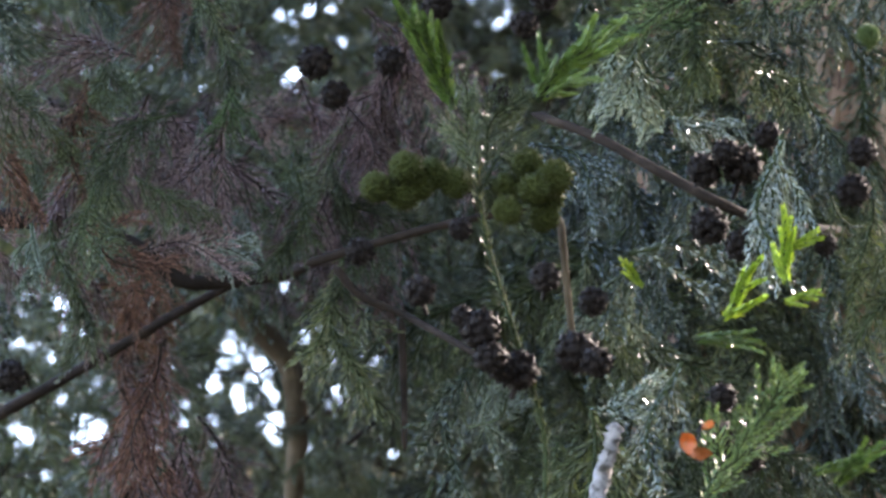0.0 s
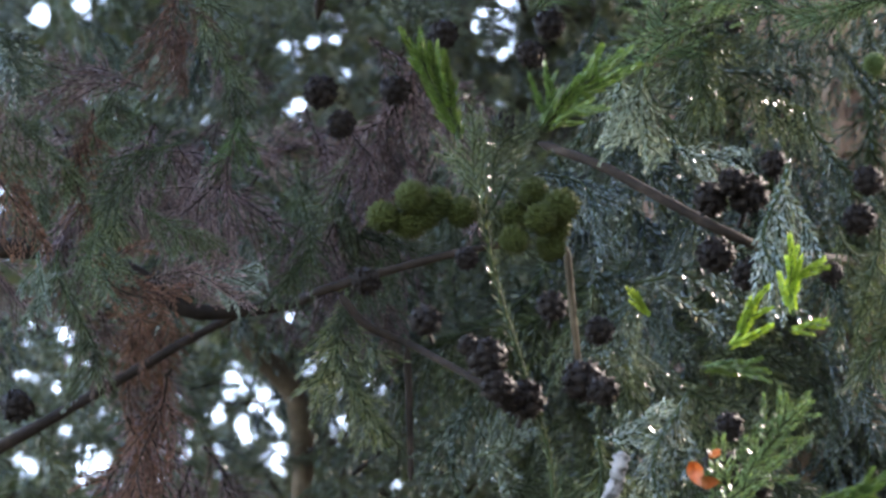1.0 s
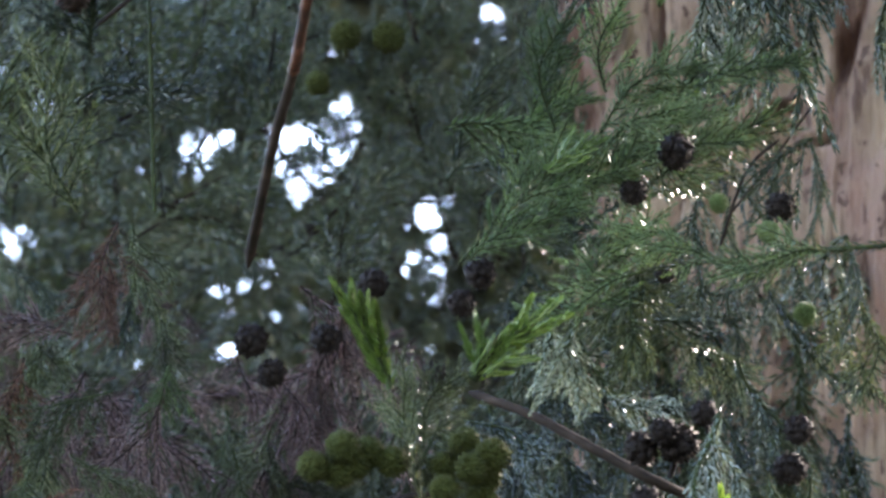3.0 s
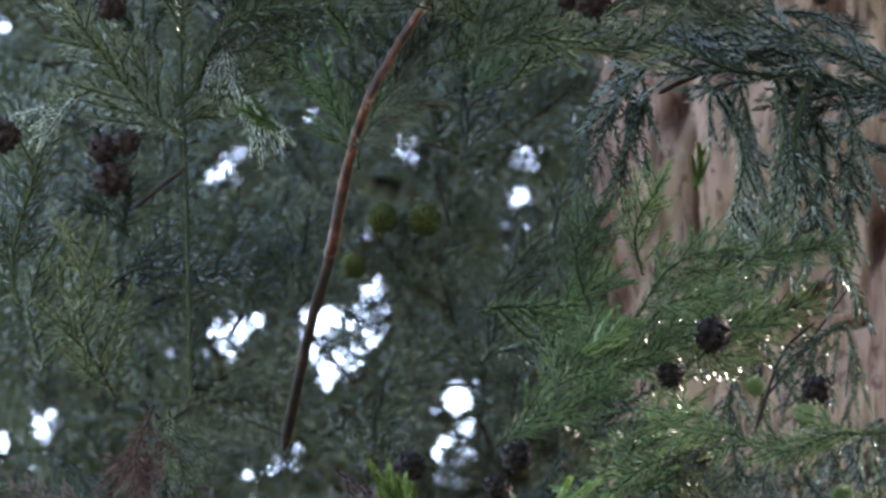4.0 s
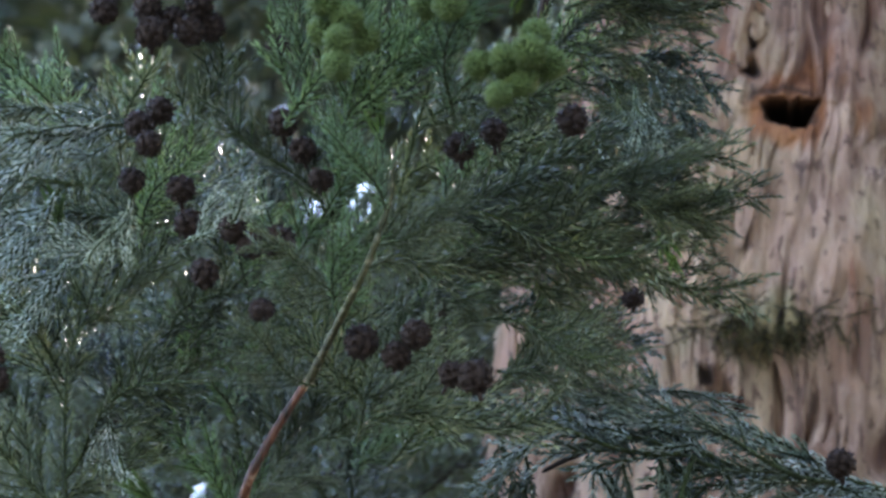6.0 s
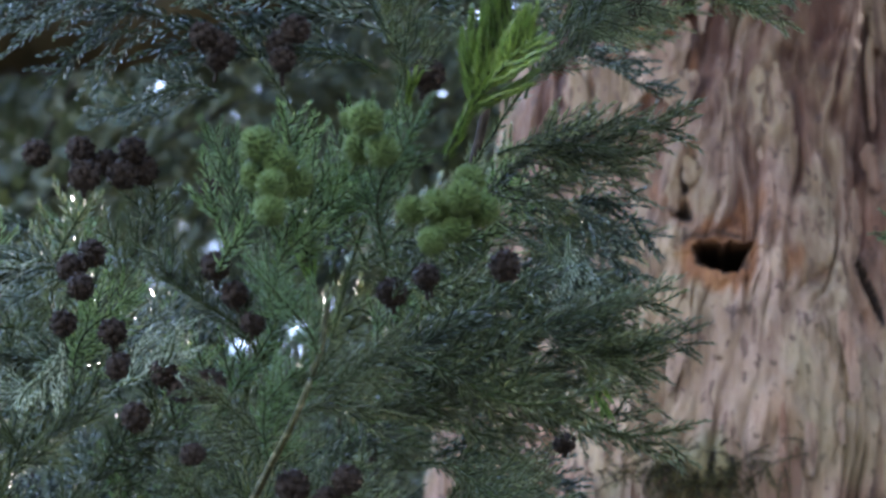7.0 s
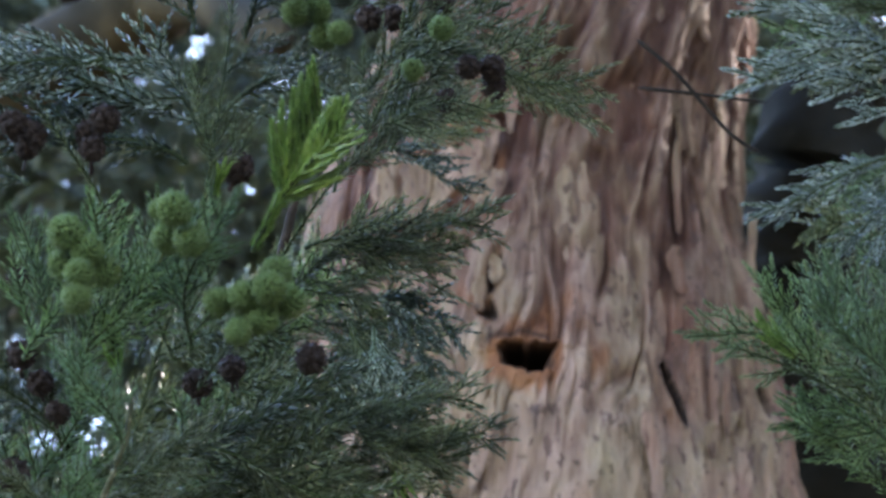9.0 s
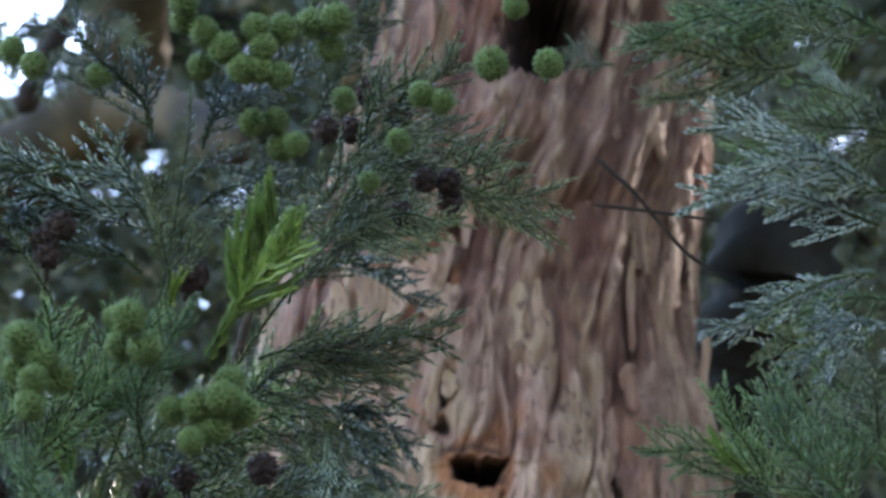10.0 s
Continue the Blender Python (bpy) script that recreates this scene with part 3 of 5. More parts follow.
# ---- openings in the crowns ----
gaps([(-3.865, 18.325, 0.112), (-3.548, 15.423, 0.112), (-3.949, 14.234, 0.112), (-3.346, 14.278, 0.128), (-1.921, 15.073, 0.128), (-2.167, 14.749, 0.112), (-1.744, 14.701, 0.176), (-2.089, 14.903, 0.072), (-2.164, 14.468, 0.072), (-1.624, 14.983, 0.092), (-2.426, 14.390, 0.072), (-1.557, 14.421, 0.102), (-2.876, 14.564, 0.072), (-2.562, 14.695, 0.061), (-1.298, 15.189, 0.072), (-0.927, 15.241, 0.072), (-2.661, 14.184, 0.072), (-3.524, 15.576, 0.092), (-3.321, 14.406, 0.092), (-1.032, 14.985, 0.082), (-1.474, 18.074, 0.082), (-1.260, 18.203, 0.092), (-1.045, 18.255, 0.123), (-1.481, 17.512, 0.102), (-1.419, 17.896, 0.061), (0.461, 18.306, 0.176), (0.576, 17.565, 0.082), (-1.610, 14.370, 0.102), (-1.005, 14.679, 0.112), (-1.240, 14.193, 0.082), (-2.402, 14.594, 0.072)])
gaps([(-3.238, 19.707, 0.124), (-1.474, 19.409, 0.166), (-1.796, 19.251, 0.156), (-0.688, 19.239, 0.268), (-0.338, 19.472, 0.145), (-0.470, 19.114, 0.137), (0.477, 18.685, 0.166), (0.479, 18.328, 0.194), (0.480, 18.123, 0.145), (-3.424, 18.530, 0.150), (-1.081, 18.265, 0.137), (-1.314, 18.798, 0.088), (-1.471, 18.081, 0.074), (-0.340, 19.676, 0.124)])
gaps([(-4.066, 22.134, 0.150), (-1.514, 22.547, 0.074), (-1.706, 20.859, 0.166), (-1.896, 20.780, 0.088), (-1.244, 21.019, 0.088), (0.041, 21.055, 0.137), (1.109, 20.979, 0.124), (1.080, 20.494, 0.176), (1.025, 20.239, 0.124), (-3.676, 20.131, 0.100), (-3.259, 19.759, 0.137), (-0.390, 20.286, 0.112), (-0.653, 19.314, 0.329), (-1.493, 19.433, 0.145), (-0.331, 19.674, 0.156), (-1.789, 19.327, 0.124), (0.592, 18.835, 0.145), (-2.246, 19.192, 0.088)])
gaps([(-2.508, 24.481, 0.092), (-3.329, 24.021, 0.061), (-3.021, 23.981, 0.082), (1.053, 24.271, 0.120), (0.691, 24.054, 0.130), (0.173, 23.896, 0.072), (-1.766, 20.902, 0.102), (-1.551, 21.008, 0.082), (-0.956, 21.326, 0.082), (0.088, 21.086, 0.092), (1.211, 20.941, 0.123)])
gaps([(-0.784, 26.183, 0.119), (-1.403, 26.063, 0.072), (1.614, 27.505, 0.102), (2.506, 27.282, 0.092), (2.452, 26.900, 0.072), (1.561, 25.106, 0.072), (0.683, 23.996, 0.160), (1.041, 24.257, 0.110), (0.138, 23.894, 0.110), (-1.840, 23.653, 0.061)])
gaps([(0.123, 28.875, 0.317), (0.764, 28.811, 0.266), (1.144, 28.664, 0.174), (-0.008, 28.337, 0.245), (0.428, 28.244, 0.204), (0.616, 28.961, 0.133), (-0.075, 28.692, 0.123), (0.545, 28.170, 0.143), (1.005, 28.304, 0.143), (1.566, 27.418, 0.092), (1.720, 27.572, 0.072), (2.487, 27.245, 0.123), (2.459, 26.989, 0.082), (8.189, 28.730, 0.092), (8.695, 27.841, 0.119), (8.688, 26.029, 0.072), (2.802, 27.900, 0.072)])


def specks(count, box):
    """Many small chinks in the crowns, strewn over a stretch."""
    for _ in range(count):
        SPECKS.append((RNG.uniform(box[0], box[2]), RNG.uniform(box[3], box[1]), RNG.uniform(0.02, 0.06)))


specks(130, (-4.366, 15.664, -0.341, 13.656))
specks(8, (-1.693, 18.608, -0.078, 17.286))
specks(12, (-4.486, 18.567, -0.399, 17.286))
specks(24, (-3.646, 19.798, 0.052, 17.713))
specks(14, (-4.224, 21.136, 0.808, 18.759))
specks(22, (-2.222, 25.398, 1.865, 23.145))
specks(30, (-0.228, 28.995, 2.689, 26.888))
specks(14, (7.763, 28.950, 8.855, 25.639))

# ---- ground ----
def ground_sheet():
    n, half = 60, 600.0
    g = np.sign(np.linspace(-1, 1, n)) * np.abs(np.linspace(-1, 1, n)) ** 3 * half
    x, y = np.meshgrid(g, g, indexing="ij")
    z = np.zeros_like(x)
    i, j = np.meshgrid(np.arange(n - 1), np.arange(n - 1), indexing="ij")
    q = np.stack([i * n + j, (i + 1) * n + j, (i + 1) * n + j + 1, i * n + j + 1], -1).reshape(-1, 4)
    ob = new("ground", mesh_of("ground", np.stack([x, y, z], -1).reshape(-1, 3), [q], [SOIL], smooth=True))
    tagged(ob, "dark forest soil with fallen needles under the trees", "ground", kind="structure")


ground_sheet()

# ---- the tree with its trunk ----
TREE = thing("conifer_tree", "old evergreen conifer with fibrous pink-brown bark, cones and drooping needle sprays", "tree", (0.69, 4.9, 0.0))


def value_noise(x, y, seed, period=None):
    """Smooth lattice noise of arrays x, y, between -1 and 1."""
    r = np.random.default_rng(seed).uniform(-1, 1, (256, 256))
    xi, yi = np.floor(x).astype(int), np.floor(y).astype(int)
    fx, fy = x - xi, y - yi
    fx, fy = fx * fx * (3 - 2 * fx), fy * fy * (3 - 2 * fy)
    a, b = r[xi % 256, yi % 256], r[(xi + 1) % 256, yi % 256]
    c, d = r[xi % 256, (yi + 1) % 256], r[(xi + 1) % 256, (yi + 1) % 256]
    return (a * (1 - fx) + b * fx) * (1 - fy) + (c * (1 - fx) + d * fx) * fy


# height, left and right side of the trunk as turn angles
PROFILE = [  # (up, left turn, right turn)
    (15.988, 1.839, 7.822),
    (19.297, 1.990, 7.670),
    (20.186, 1.750, 7.950),
    (22.228, 1.880, 7.800),
    (23.400, 2.100, 7.560),
    (24.577, 2.430, 7.300),
    (25.968, 2.780, 6.992),
    (26.600, 2.980, 7.000),
    (27.245, 3.300, 7.107),
    (28.000, 3.640, 7.150),
    (29.033, 4.000, 7.250),
]
TRUNK_Y = 4.86
PX = [[spot(a, u, TRUNK_Y / math.cos(radians(u)) / math.cos(radians(a))) for a in (l, r)] for u, l, r in PROFILE]
PZ = [0.5 * (a.z + b.z) for a, b in PX]
PC = [0.5 * (a.x + b.x) for a, b in PX]
PR = [0.5 * (b.x - a.x) for a, b in PX]
PZ, PC, PR = [0.0, 1.2] + PZ + [7.0, 11.0], [PC[0], PC[0]] + PC + [PC[-1], PC[-1]], [PR[0] * 1.5, PR[0] * 1.12] + PR + [PR[-1] * 0.75, 0.06]


def trunk_at(turn, up):
    """Angle round the trunk and height of the point of its face that is seen there."""
    d = spot(turn, up, 1.0) - EYE
    t = 4.0
    for _ in range(60):
        p = EYE + d * t
        c, r = np.interp(p.z, PZ, PC), np.interp(p.z, PZ, PR)
        gap = math.hypot(p.x - c, p.y - TRUNK_Y) - r
        if gap < 0.0005:
            break
        t += gap * 0.6
    return math.atan2(p.x - c, -(p.y - TRUNK_Y)), p.z, p


# holes: turn, up, half width, half height, depth, rust, lean
HOLES = [
    (4.862, 24.833, 0.020, 0.0115, 0.085, 1.0, 0.06),
    (4.105, 26.604, 0.017, 0.010, 0.05, 0.6, 0.15),
    (4.447, 25.208, 0.006, 0.008, 0.010, 0.7, 0.5),
    (4.557, 25.667, 0.004, 0.012, 0.008, 0.4, -0.3),
    (7.227, 24.331, 0.010, 0.013, 0.04, 0.0, 0.0),
    (3.816, 19.775, 0.010, 0.005, 0.03, 0.0, 0.0),
    (4.188, 19.463, 0.016, 0.004, 0.03, 0.0, 0.1),
    (3.953, 22.430, 0.006, 0.008, 0.012, 0.0, 0.3),
    (5.500, 28.800, 0.034, 0.045, 0.09, 0.0, 0.2),
    (4.480, 25.438, 0.004, 0.006, 0.010, 0.5, 0.3),
    (6.317, 24.449, 0.005, 0.030, 0.012, 0.0, 0.30),
]
KNOT = trunk_at(4.469, 22.838)
COLLAR = trunk_at(5.3, 26.98)[1]
HOLE_AT = [(*trunk_at(h[0], h[1])[:2], *h[2:]) for h in HOLES]


def trunk_mesh():
    near = HOLE_AT[:2] + HOLE_AT[-1:]
    th = np.unique(np.concatenate([np.linspace(-1.6, 1.6, 300), np.linspace(1.66, 2 * np.pi - 1.66, 40)] + [np.linspace(h[0] - 0.17, h[0] + 0.17, 50) for h in near]))
    z = np.unique(np.concatenate([np.linspace(0, 2.35, 30), np.linspace(2.4, 4.75, 430), np.linspace(4.8, 11.0, 40)] + [np.linspace(h[1] - 0.03, h[1] + 0.03, 40) for h in near]))
    T, Z = np.meshgrid(th, z, indexing="ij")
    R, C = np.interp(Z, PZ, PR), np.interp(Z, PZ, PC)
    arc = T * 0.24 - 0.14 * (Z - 3.6) * (0.5 + 0.5 * np.tanh(T * 2)) + 0.01 * value_noise(T * 2, Z * 3, 3) + 0.035 * np.sin(Z * 2.3 + 1)
    arc += 0.010 * value_noise(T * 6, Z * 9, 4) + 0.0035 * value_noise(T * 14, Z * 26, 41)
    lean_z = Z + 0.03 * value_noise(T * 5, Z * 4, 30)
    a = value_noise(arc * 30 + 90, lean_z * 3.0, 11)
    b = value_noise(arc * 66 + 40, lean_z * 6.5, 12)
    c = value_noise(arc * 190 + 40, Z * 14, 13)
    f = value_noise(arc * 110 + 20, Z * 60, 32)
    crack = lambda n, w: np.exp(-(n / w) ** 2)
    ragged = 0.5 * value_noise(arc * 60, Z * 34, 33) + 0.35 * c
    e = value_noise(arc * 34 + 5, lean_z * 5.0 + 0.5 * ragged, 16)
    torn = np.clip(0.62 + 1.2 * value_noise(arc * 16 + 3, Z * 9, 42), 0.12, 1)
    torn *= np.clip(0.62 + 1.1 * value_noise(arc * 48, Z * 20, 50), 0.1, 1.15)
    wide = 0.135 + 0.08 * value_noise(arc * 30, Z * 13, 47)
    torn *= 1.12 - 0.45 * np.clip((Z - 3.74) / 0.12, 0, 1)
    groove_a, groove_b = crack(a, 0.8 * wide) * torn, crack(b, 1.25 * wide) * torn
    step = np.round(e * 2.0 + 0.12 * c) / 2.0
    strips = -0.0110 * groove_a - 0.0065 * groove_b + 0.0024 * b + 0.0020 * c + 0.0018 * f + 0.0048 * step
    lumps = 0.012 * value_noise(T * 2.5 + 9, Z * 4, 14)
    flute = 0.018 * np.cos(T * 5 + 0.8) * np.clip((3.6 - Z) / 1.5, 0, 1)
    # the folds of bark that hang over the narrower wood, where the upper stem leaves
    rim = COLLAR + 0.035 * np.sin(T * 1.7 + 0.4) + 0.018 * value_noise(T * 9, Z * 0 + 2.5, 48)
    over = np.clip((Z - rim) / 0.02, 0, 1) * np.exp(-np.clip(Z - rim, 0, None) / 0.16)
    folds = over * (0.014 + 0.007 * np.cos(arc / 0.006 + 2.0 * value_noise(T * 4, Z * 3, 49))) * np.exp(-((T - 0.25) / 0.55) ** 2)
    # Tone: grooves darker; crown shade on the upper trunk is put into the colour.
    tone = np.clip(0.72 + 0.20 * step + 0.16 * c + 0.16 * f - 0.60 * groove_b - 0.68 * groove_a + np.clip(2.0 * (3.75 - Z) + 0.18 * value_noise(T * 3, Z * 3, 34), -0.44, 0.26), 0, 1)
    D = strips + lumps + flute + folds
    stain, algae, shade_and_lip = np.zeros_like(T), np.zeros_like(T), np.zeros_like(T)
    for t0, z0, w, h, depth, rust, lean in HOLE_AT:
        dx, dz = (T - t0) * R, Z - z0
        dx, dz = dx * math.cos(lean) + dz * math.sin(lean), dz * math.cos(lean) - dx * math.sin(lean)
        wob = 1 + 0.10 * value_noise(T * 30, Z * 60, 21) + 0.10 * value_noise(T * 75, Z * 150, 26)
        q = np.sqrt((dx / w) ** 2 + (dz / h) ** 2) * wob
        if rust:
            rise = dz - 0.45 * h
            q = np.maximum((np.abs(dx / (1.05 * w)) ** 2.2 + np.abs(rise / (2.0 * h)) ** 2.2) ** (1 / 2.2) * wob, 1 + (rise + 0.22 * h * value_noise(T * 38, Z * 12, 46)) / (0.7 * h) * wob)
        s = np.clip((1.2 - q) / 0.6, 0, 1)
        D = D - 0.007 * rust * np.clip((2.2 - q) / 1.0, 0, 1)
        D = D * (1 - np.clip((1.9 - q) / 0.7, 0, 1)) - depth * s * s * (3 - 2 * s)
        # shade of the hollow, as a colour mask
        shade_and_lip = np.maximum(shade_and_lip, np.clip((1.25 - q) / 0.2, 0, 1))
        lip = np.exp(-((q - 1.5) / 0.35) ** 2) * np.where(dz > 0, 1.0, 0.5)
        D = D + 0.006 * lip * rust
        glow = np.clip((2.55 - np.sqrt(((dx + 0.30 * w) / (w * 1.0)) ** 2 + ((dz + 0.3 * h) / (h * 1.45)) ** 2) * (1 + 0.55 * value_noise(T * 14, Z * 16, 22) + 0.25 * c)) / 0.9, 0, 0.9)
        stain = np.maximum(stain, glow * rust)
        # dark upper lip, in the same mask
        rim = np.exp(-((dz - 1.15 * h - 0.5 * h * value_noise(T * 26, Z * 8, 44)) / (0.42 * h)) ** 2) * np.clip(1.9 - np.abs(dx + 0.35 * w) / w, 0, 0.75)
        shade_and_lip = np.maximum(shade_and_lip, rim * rust)
    t0, z0 = KNOT[0], KNOT[1]
    q = np.sqrt(((T - t0) * R / 0.034) ** 2 + ((Z - z0) / 0.018) ** 2) * (1 + 0.4 * value_noise(T * 20, Z * 26, 23))
    D = D + 0.022 * np.exp(-q ** 2) + 0.006 * value_noise(T * 40, Z * 60, 24) * np.exp(-(q / 1.4) ** 2)
    algae = np.clip(1.5 - q * 0.75, 0, 0.85)
    algae = np.maximum(algae, np.clip(value_noise(T * 3 + 3, Z * 5, 25) * 1.6 - 0.75, 0, 0.35))
    r = R + D
    co = np.stack([C + r * np.sin(T), TRUNK_Y - r * np.cos(T), Z], -1).reshape(-1, 3)
    n, m = T.shape
    i, j = np.meshgrid(np.arange(n), np.arange(m - 1), indexing="ij")
    k = (i + 1) % n
    q = np.stack([i * m + j, k * m + j, k * m + j + 1, i * m + j + 1], -1).reshape(-1, 4)
    me = mesh_of("trunk", co, [q], [BARK], smooth=True)
    for key, val in (("stain", stain), ("algae", algae), ("tone", tone), ("shade_and_lip", shade_and_lip)):
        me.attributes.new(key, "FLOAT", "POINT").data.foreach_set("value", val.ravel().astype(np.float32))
    return me


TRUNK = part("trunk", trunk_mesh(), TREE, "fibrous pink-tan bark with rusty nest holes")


def strip_mesh(seed):
    """A loose strip of bark, one metre long and one wide before scaling, with ragged ends and a curled edge."""
    r = np.random.default_rng(seed)
    n, m = 9, 4
    u = np.linspace(-0.5, 0.5, n)
    taper = np.clip(1.15 - np.abs(u * 2) ** 3 * r.uniform(0.6, 1.0), 0.2, 1) * (1 + 0.15 * r.normal(size=n))
    sway = 0.25 * np.sin(u * r.uniform(2, 5) + seed)
    top = []
    for i in range(n):
        for j in range(m):
            x = (j / (m - 1) - 0.5) * taper[i] + sway[i]
            curl = 0.35 * (2 * u[i]) ** 4 * r.uniform(0.2, 1.0) + 0.25 * abs(j / (m - 1) - 0.4) ** 2
            top.append((x, u[i] + 0.03 * r.normal() * (i in (0, n - 1)), 0.25 + curl + 0.08 * r.normal()))
    low = [(x, y, z - 0.45) for x, y, z in top]
    k = n * m
    q = [(i * m + j, i * m + j + 1, (i + 1) * m + j + 1, (i + 1) * m + j) for i in range(n - 1) for j in range(m - 1)]
    rim = [i * m for i in range(n)][::-1] + list(range(1, m)) + [i * m + m - 1 for i in range(1, n)] + [(n - 1) * m + j for j in range(m - 2, 0, -1)]
    q += [(b, a, a + k, b + k) for a, b in zip(rim, rim[1:] + rim[:1])]
    return mesh_of("bark_strip", np.array(top + low), [np.array(q)], [BARK_LOOSE])


STRIPS = [strip_mesh(s) for s in range(60, 67)]
for n in range(260):
    th, z = RNG.uniform(-1.35, 1.35), RNG.uniform(2.75, 4.5)
    R, C = np.interp(z, PZ, PR), np.interp(z, PZ, PC)
    if any(abs((th - h[0]) * R) < h[2] * 2.0 and abs(z - h[1]) < h[3] * 2.4 + 0.05 for h in HOLE_AT):
        continue
    length, width = RNG.uniform(0.03, 0.11), RNG.uniform(0.005, 0.015)
    out, side = Vector((math.sin(th), -math.cos(th), 0)), Vector((math.cos(th), math.sin(th), 0))
    m = Matrix((side * width, UP * length, out * 0.006)).transposed().to_4x4()
    place = Matrix.Translation(Vector((C, TRUNK_Y, z)) + out * (R + 0.003)) @ Matrix.Rotation(RNG.normal(0, 0.07), 4, out) @ m
    part("bark_strip", STRIPS[RNG.integers(len(STRIPS))], TRUNK, "", place)

# torn plates of bark round the holes
for turn, up, length, width, tilt in [(4.37, 26.42, 0.060, 0.024, 0.10), (4.50, 26.62, 0.050, 0.018, -0.15), (4.02, 26.34, 0.055, 0.026, 0.05), (3.80, 26.25, 0.060, 0.022, 0.12), (4.46, 26.22, 0.030, 0.030, 0.9), (3.50, 26.15, 0.060, 0.020, 0.0), (4.54, 25.52, 0.026, 0.012, 0.2), (4.40, 25.30, 0.030, 0.010, -0.3)]:
    th, z, _ = trunk_at(turn, up)
    R, C = np.interp(z, PZ, PR), np.interp(z, PZ, PC)
    out, side = Vector((math.sin(th), -math.cos(th), 0)), Vector((math.cos(th), math.sin(th), 0))
    place = Matrix.Translation(Vector((C, TRUNK_Y, z)) + out * (R + 0.004)) @ Matrix.Rotation(tilt, 4, out) @ Matrix((side * width, UP * length, out * 0.010)).transposed().to_4x4()
    part("bark_plate", STRIPS[RNG.integers(len(STRIPS))], TRUNK, "torn pale bark plate", place)

# ---- trees behind ----
def background_tree(x, y, height, radius, label):
    t = thing("conifer_tree", label, "tree", (x, y, 0.0), "trees behind")
    line = np.array([[x + 0.1 * math.sin(k * 1.3 + x), y, height * k / 8] for k in range(9)])
    v, q = tube(smooth_line([Vector(p) for p in line]), radius, radius * 0.25, 12, 0.05)
    part("trunk", mesh_of("trunk", v, [q], [TWIG], smooth=True), t, "dark bark")
    return t


BACK_A = background_tree(-0.9, 9.5, 13.0, 0.20, "dense dark green conifer behind the old tree")
BACK_B = background_tree(2.9, 12.0, 14.0, 0.24, "tall dark conifer further back in the wood")
# BACK_C stands out of view, added to block the sun.
BACK_C = background_tree(6.5, 9.0, 14.0, 0.24, "unseen conifer added to keep the low sun off")
strewn("crown", BACK_A, SPRAY["coarse"], 640, (-6.5, 31.5, 12.0, 11.5), (7.2, 10.0), (20, 90), (2.2, 3.6), [LEAF_FAR, TWIG], "dark green needle foliage", 1.25)
strewn("crown", BACK_B, SPRAY["coarse"], 620, (-7.5, 33.0, 14.0, 10.5), (10.5, 13.5), (20, 90), (3.5, 5.5), [LEAF_FAR, TWIG], "dark green needle foliage", 1.2)
# an added, unseen crown that keeps most of the low sun off, with openings towards the lower boughs and the edge of the
# trunk
SHAFT = [(spot(2.779, 15.063, 3.95), 0.3)] + [(spot(6.85, up, 5.25), 0.12) for up in (27.2, 28.0, 28.9)]
strewn("crown", BACK_C, SPRAY["broad"], 1250, (14.0, 50.0, 60.0, 16.0), (7.5, 11.0), (20, 90), (4.0, 6.0), [LEAF_FAR, TWIG], "dark green needle foliage", 1.0, SHAFT)
# Added out of view: cuts the skylight from behind and from the right.
BACK_D = background_tree(4.5, -5.0, 14.0, 0.26, "unseen conifer added behind the camera to cut the skylight")
strewn("crown", BACK_D, SPRAY["broad"], 380, (48.0, 80.0, 262.0, 34.0), (5.5, 8.5), (0, 90), (5.0, 8.0), [LEAF_FAR, TWIG], "dark green needle foliage", 1.0)
strewn("crown", BACK_D, SPRAY["broad"], 160, (48.0, 32.0, 130.0, 2.0), (5.5, 8.5), (0, 90), (5.0, 8.0), [LEAF_FAR, TWIG], "dark green needle foliage", 1.0)
# Out of view overhead, added to shade the trunk and boughs from above.
strewn("foliage", TREE, SPRAY["broad"], 420, (-120.0, 84.0, 60.0, 38.0), (4.2, 6.5), (0, 90), (2.0, 3.2), [LEAF_FAR, TWIG], "unseen upper crown of dark needle sprays, added as shade", 1.0, SHAFT[1:])
strewn("foliage", TREE, SPRAY["mid"], 26, (7.122, 27.501, 8.910, 23.824), (6.2, 7.0), (60, 60), (1.0, 1.6), [LEAF_FAR, TWIG], "dark needle sprays behind the trunk", 1.0)

# ---- boughs of the tree ----
BOUGH = limb("bough", [(-3.200, 26.800, 6.6), (-2.148, 26.850, 6.6), (-1.200, 26.900, 6.6), (-0.400, 27.050, 6.6), (0.450, 27.520, 6.6), (1.000, 27.900, 6.6), (1.200, 28.400, 6.6), (1.180, 29.000, 6.6), (1.200, 30.100, 6.6)], 0.060, 0.042, LIMB_OLIVE, TREE, "thick tan bough with olive algae", 14, 0.05)
limb("bough", [(0.900, 27.850, 6.6), (1.600, 27.950, 6.5), (2.400, 27.600, 6.3)], 0.034, 0.024, LIMB_OLIVE, TREE, "tan side bough", 12, 0.05)
limb("bough", [(0.148, 27.882, 6.4), (0.451, 28.499, 6.4), (0.815, 29.219, 6.4)], 0.014, 0.010, TWIG, TREE, "dark bough")
limb("bough", [(3.420, 27.900, 5.3), (3.490, 28.405, 5.3), (3.477, 29.339, 5.4)], 0.010, 0.009, LIMB_OLIVE, TREE, "olive-brown upright bough")
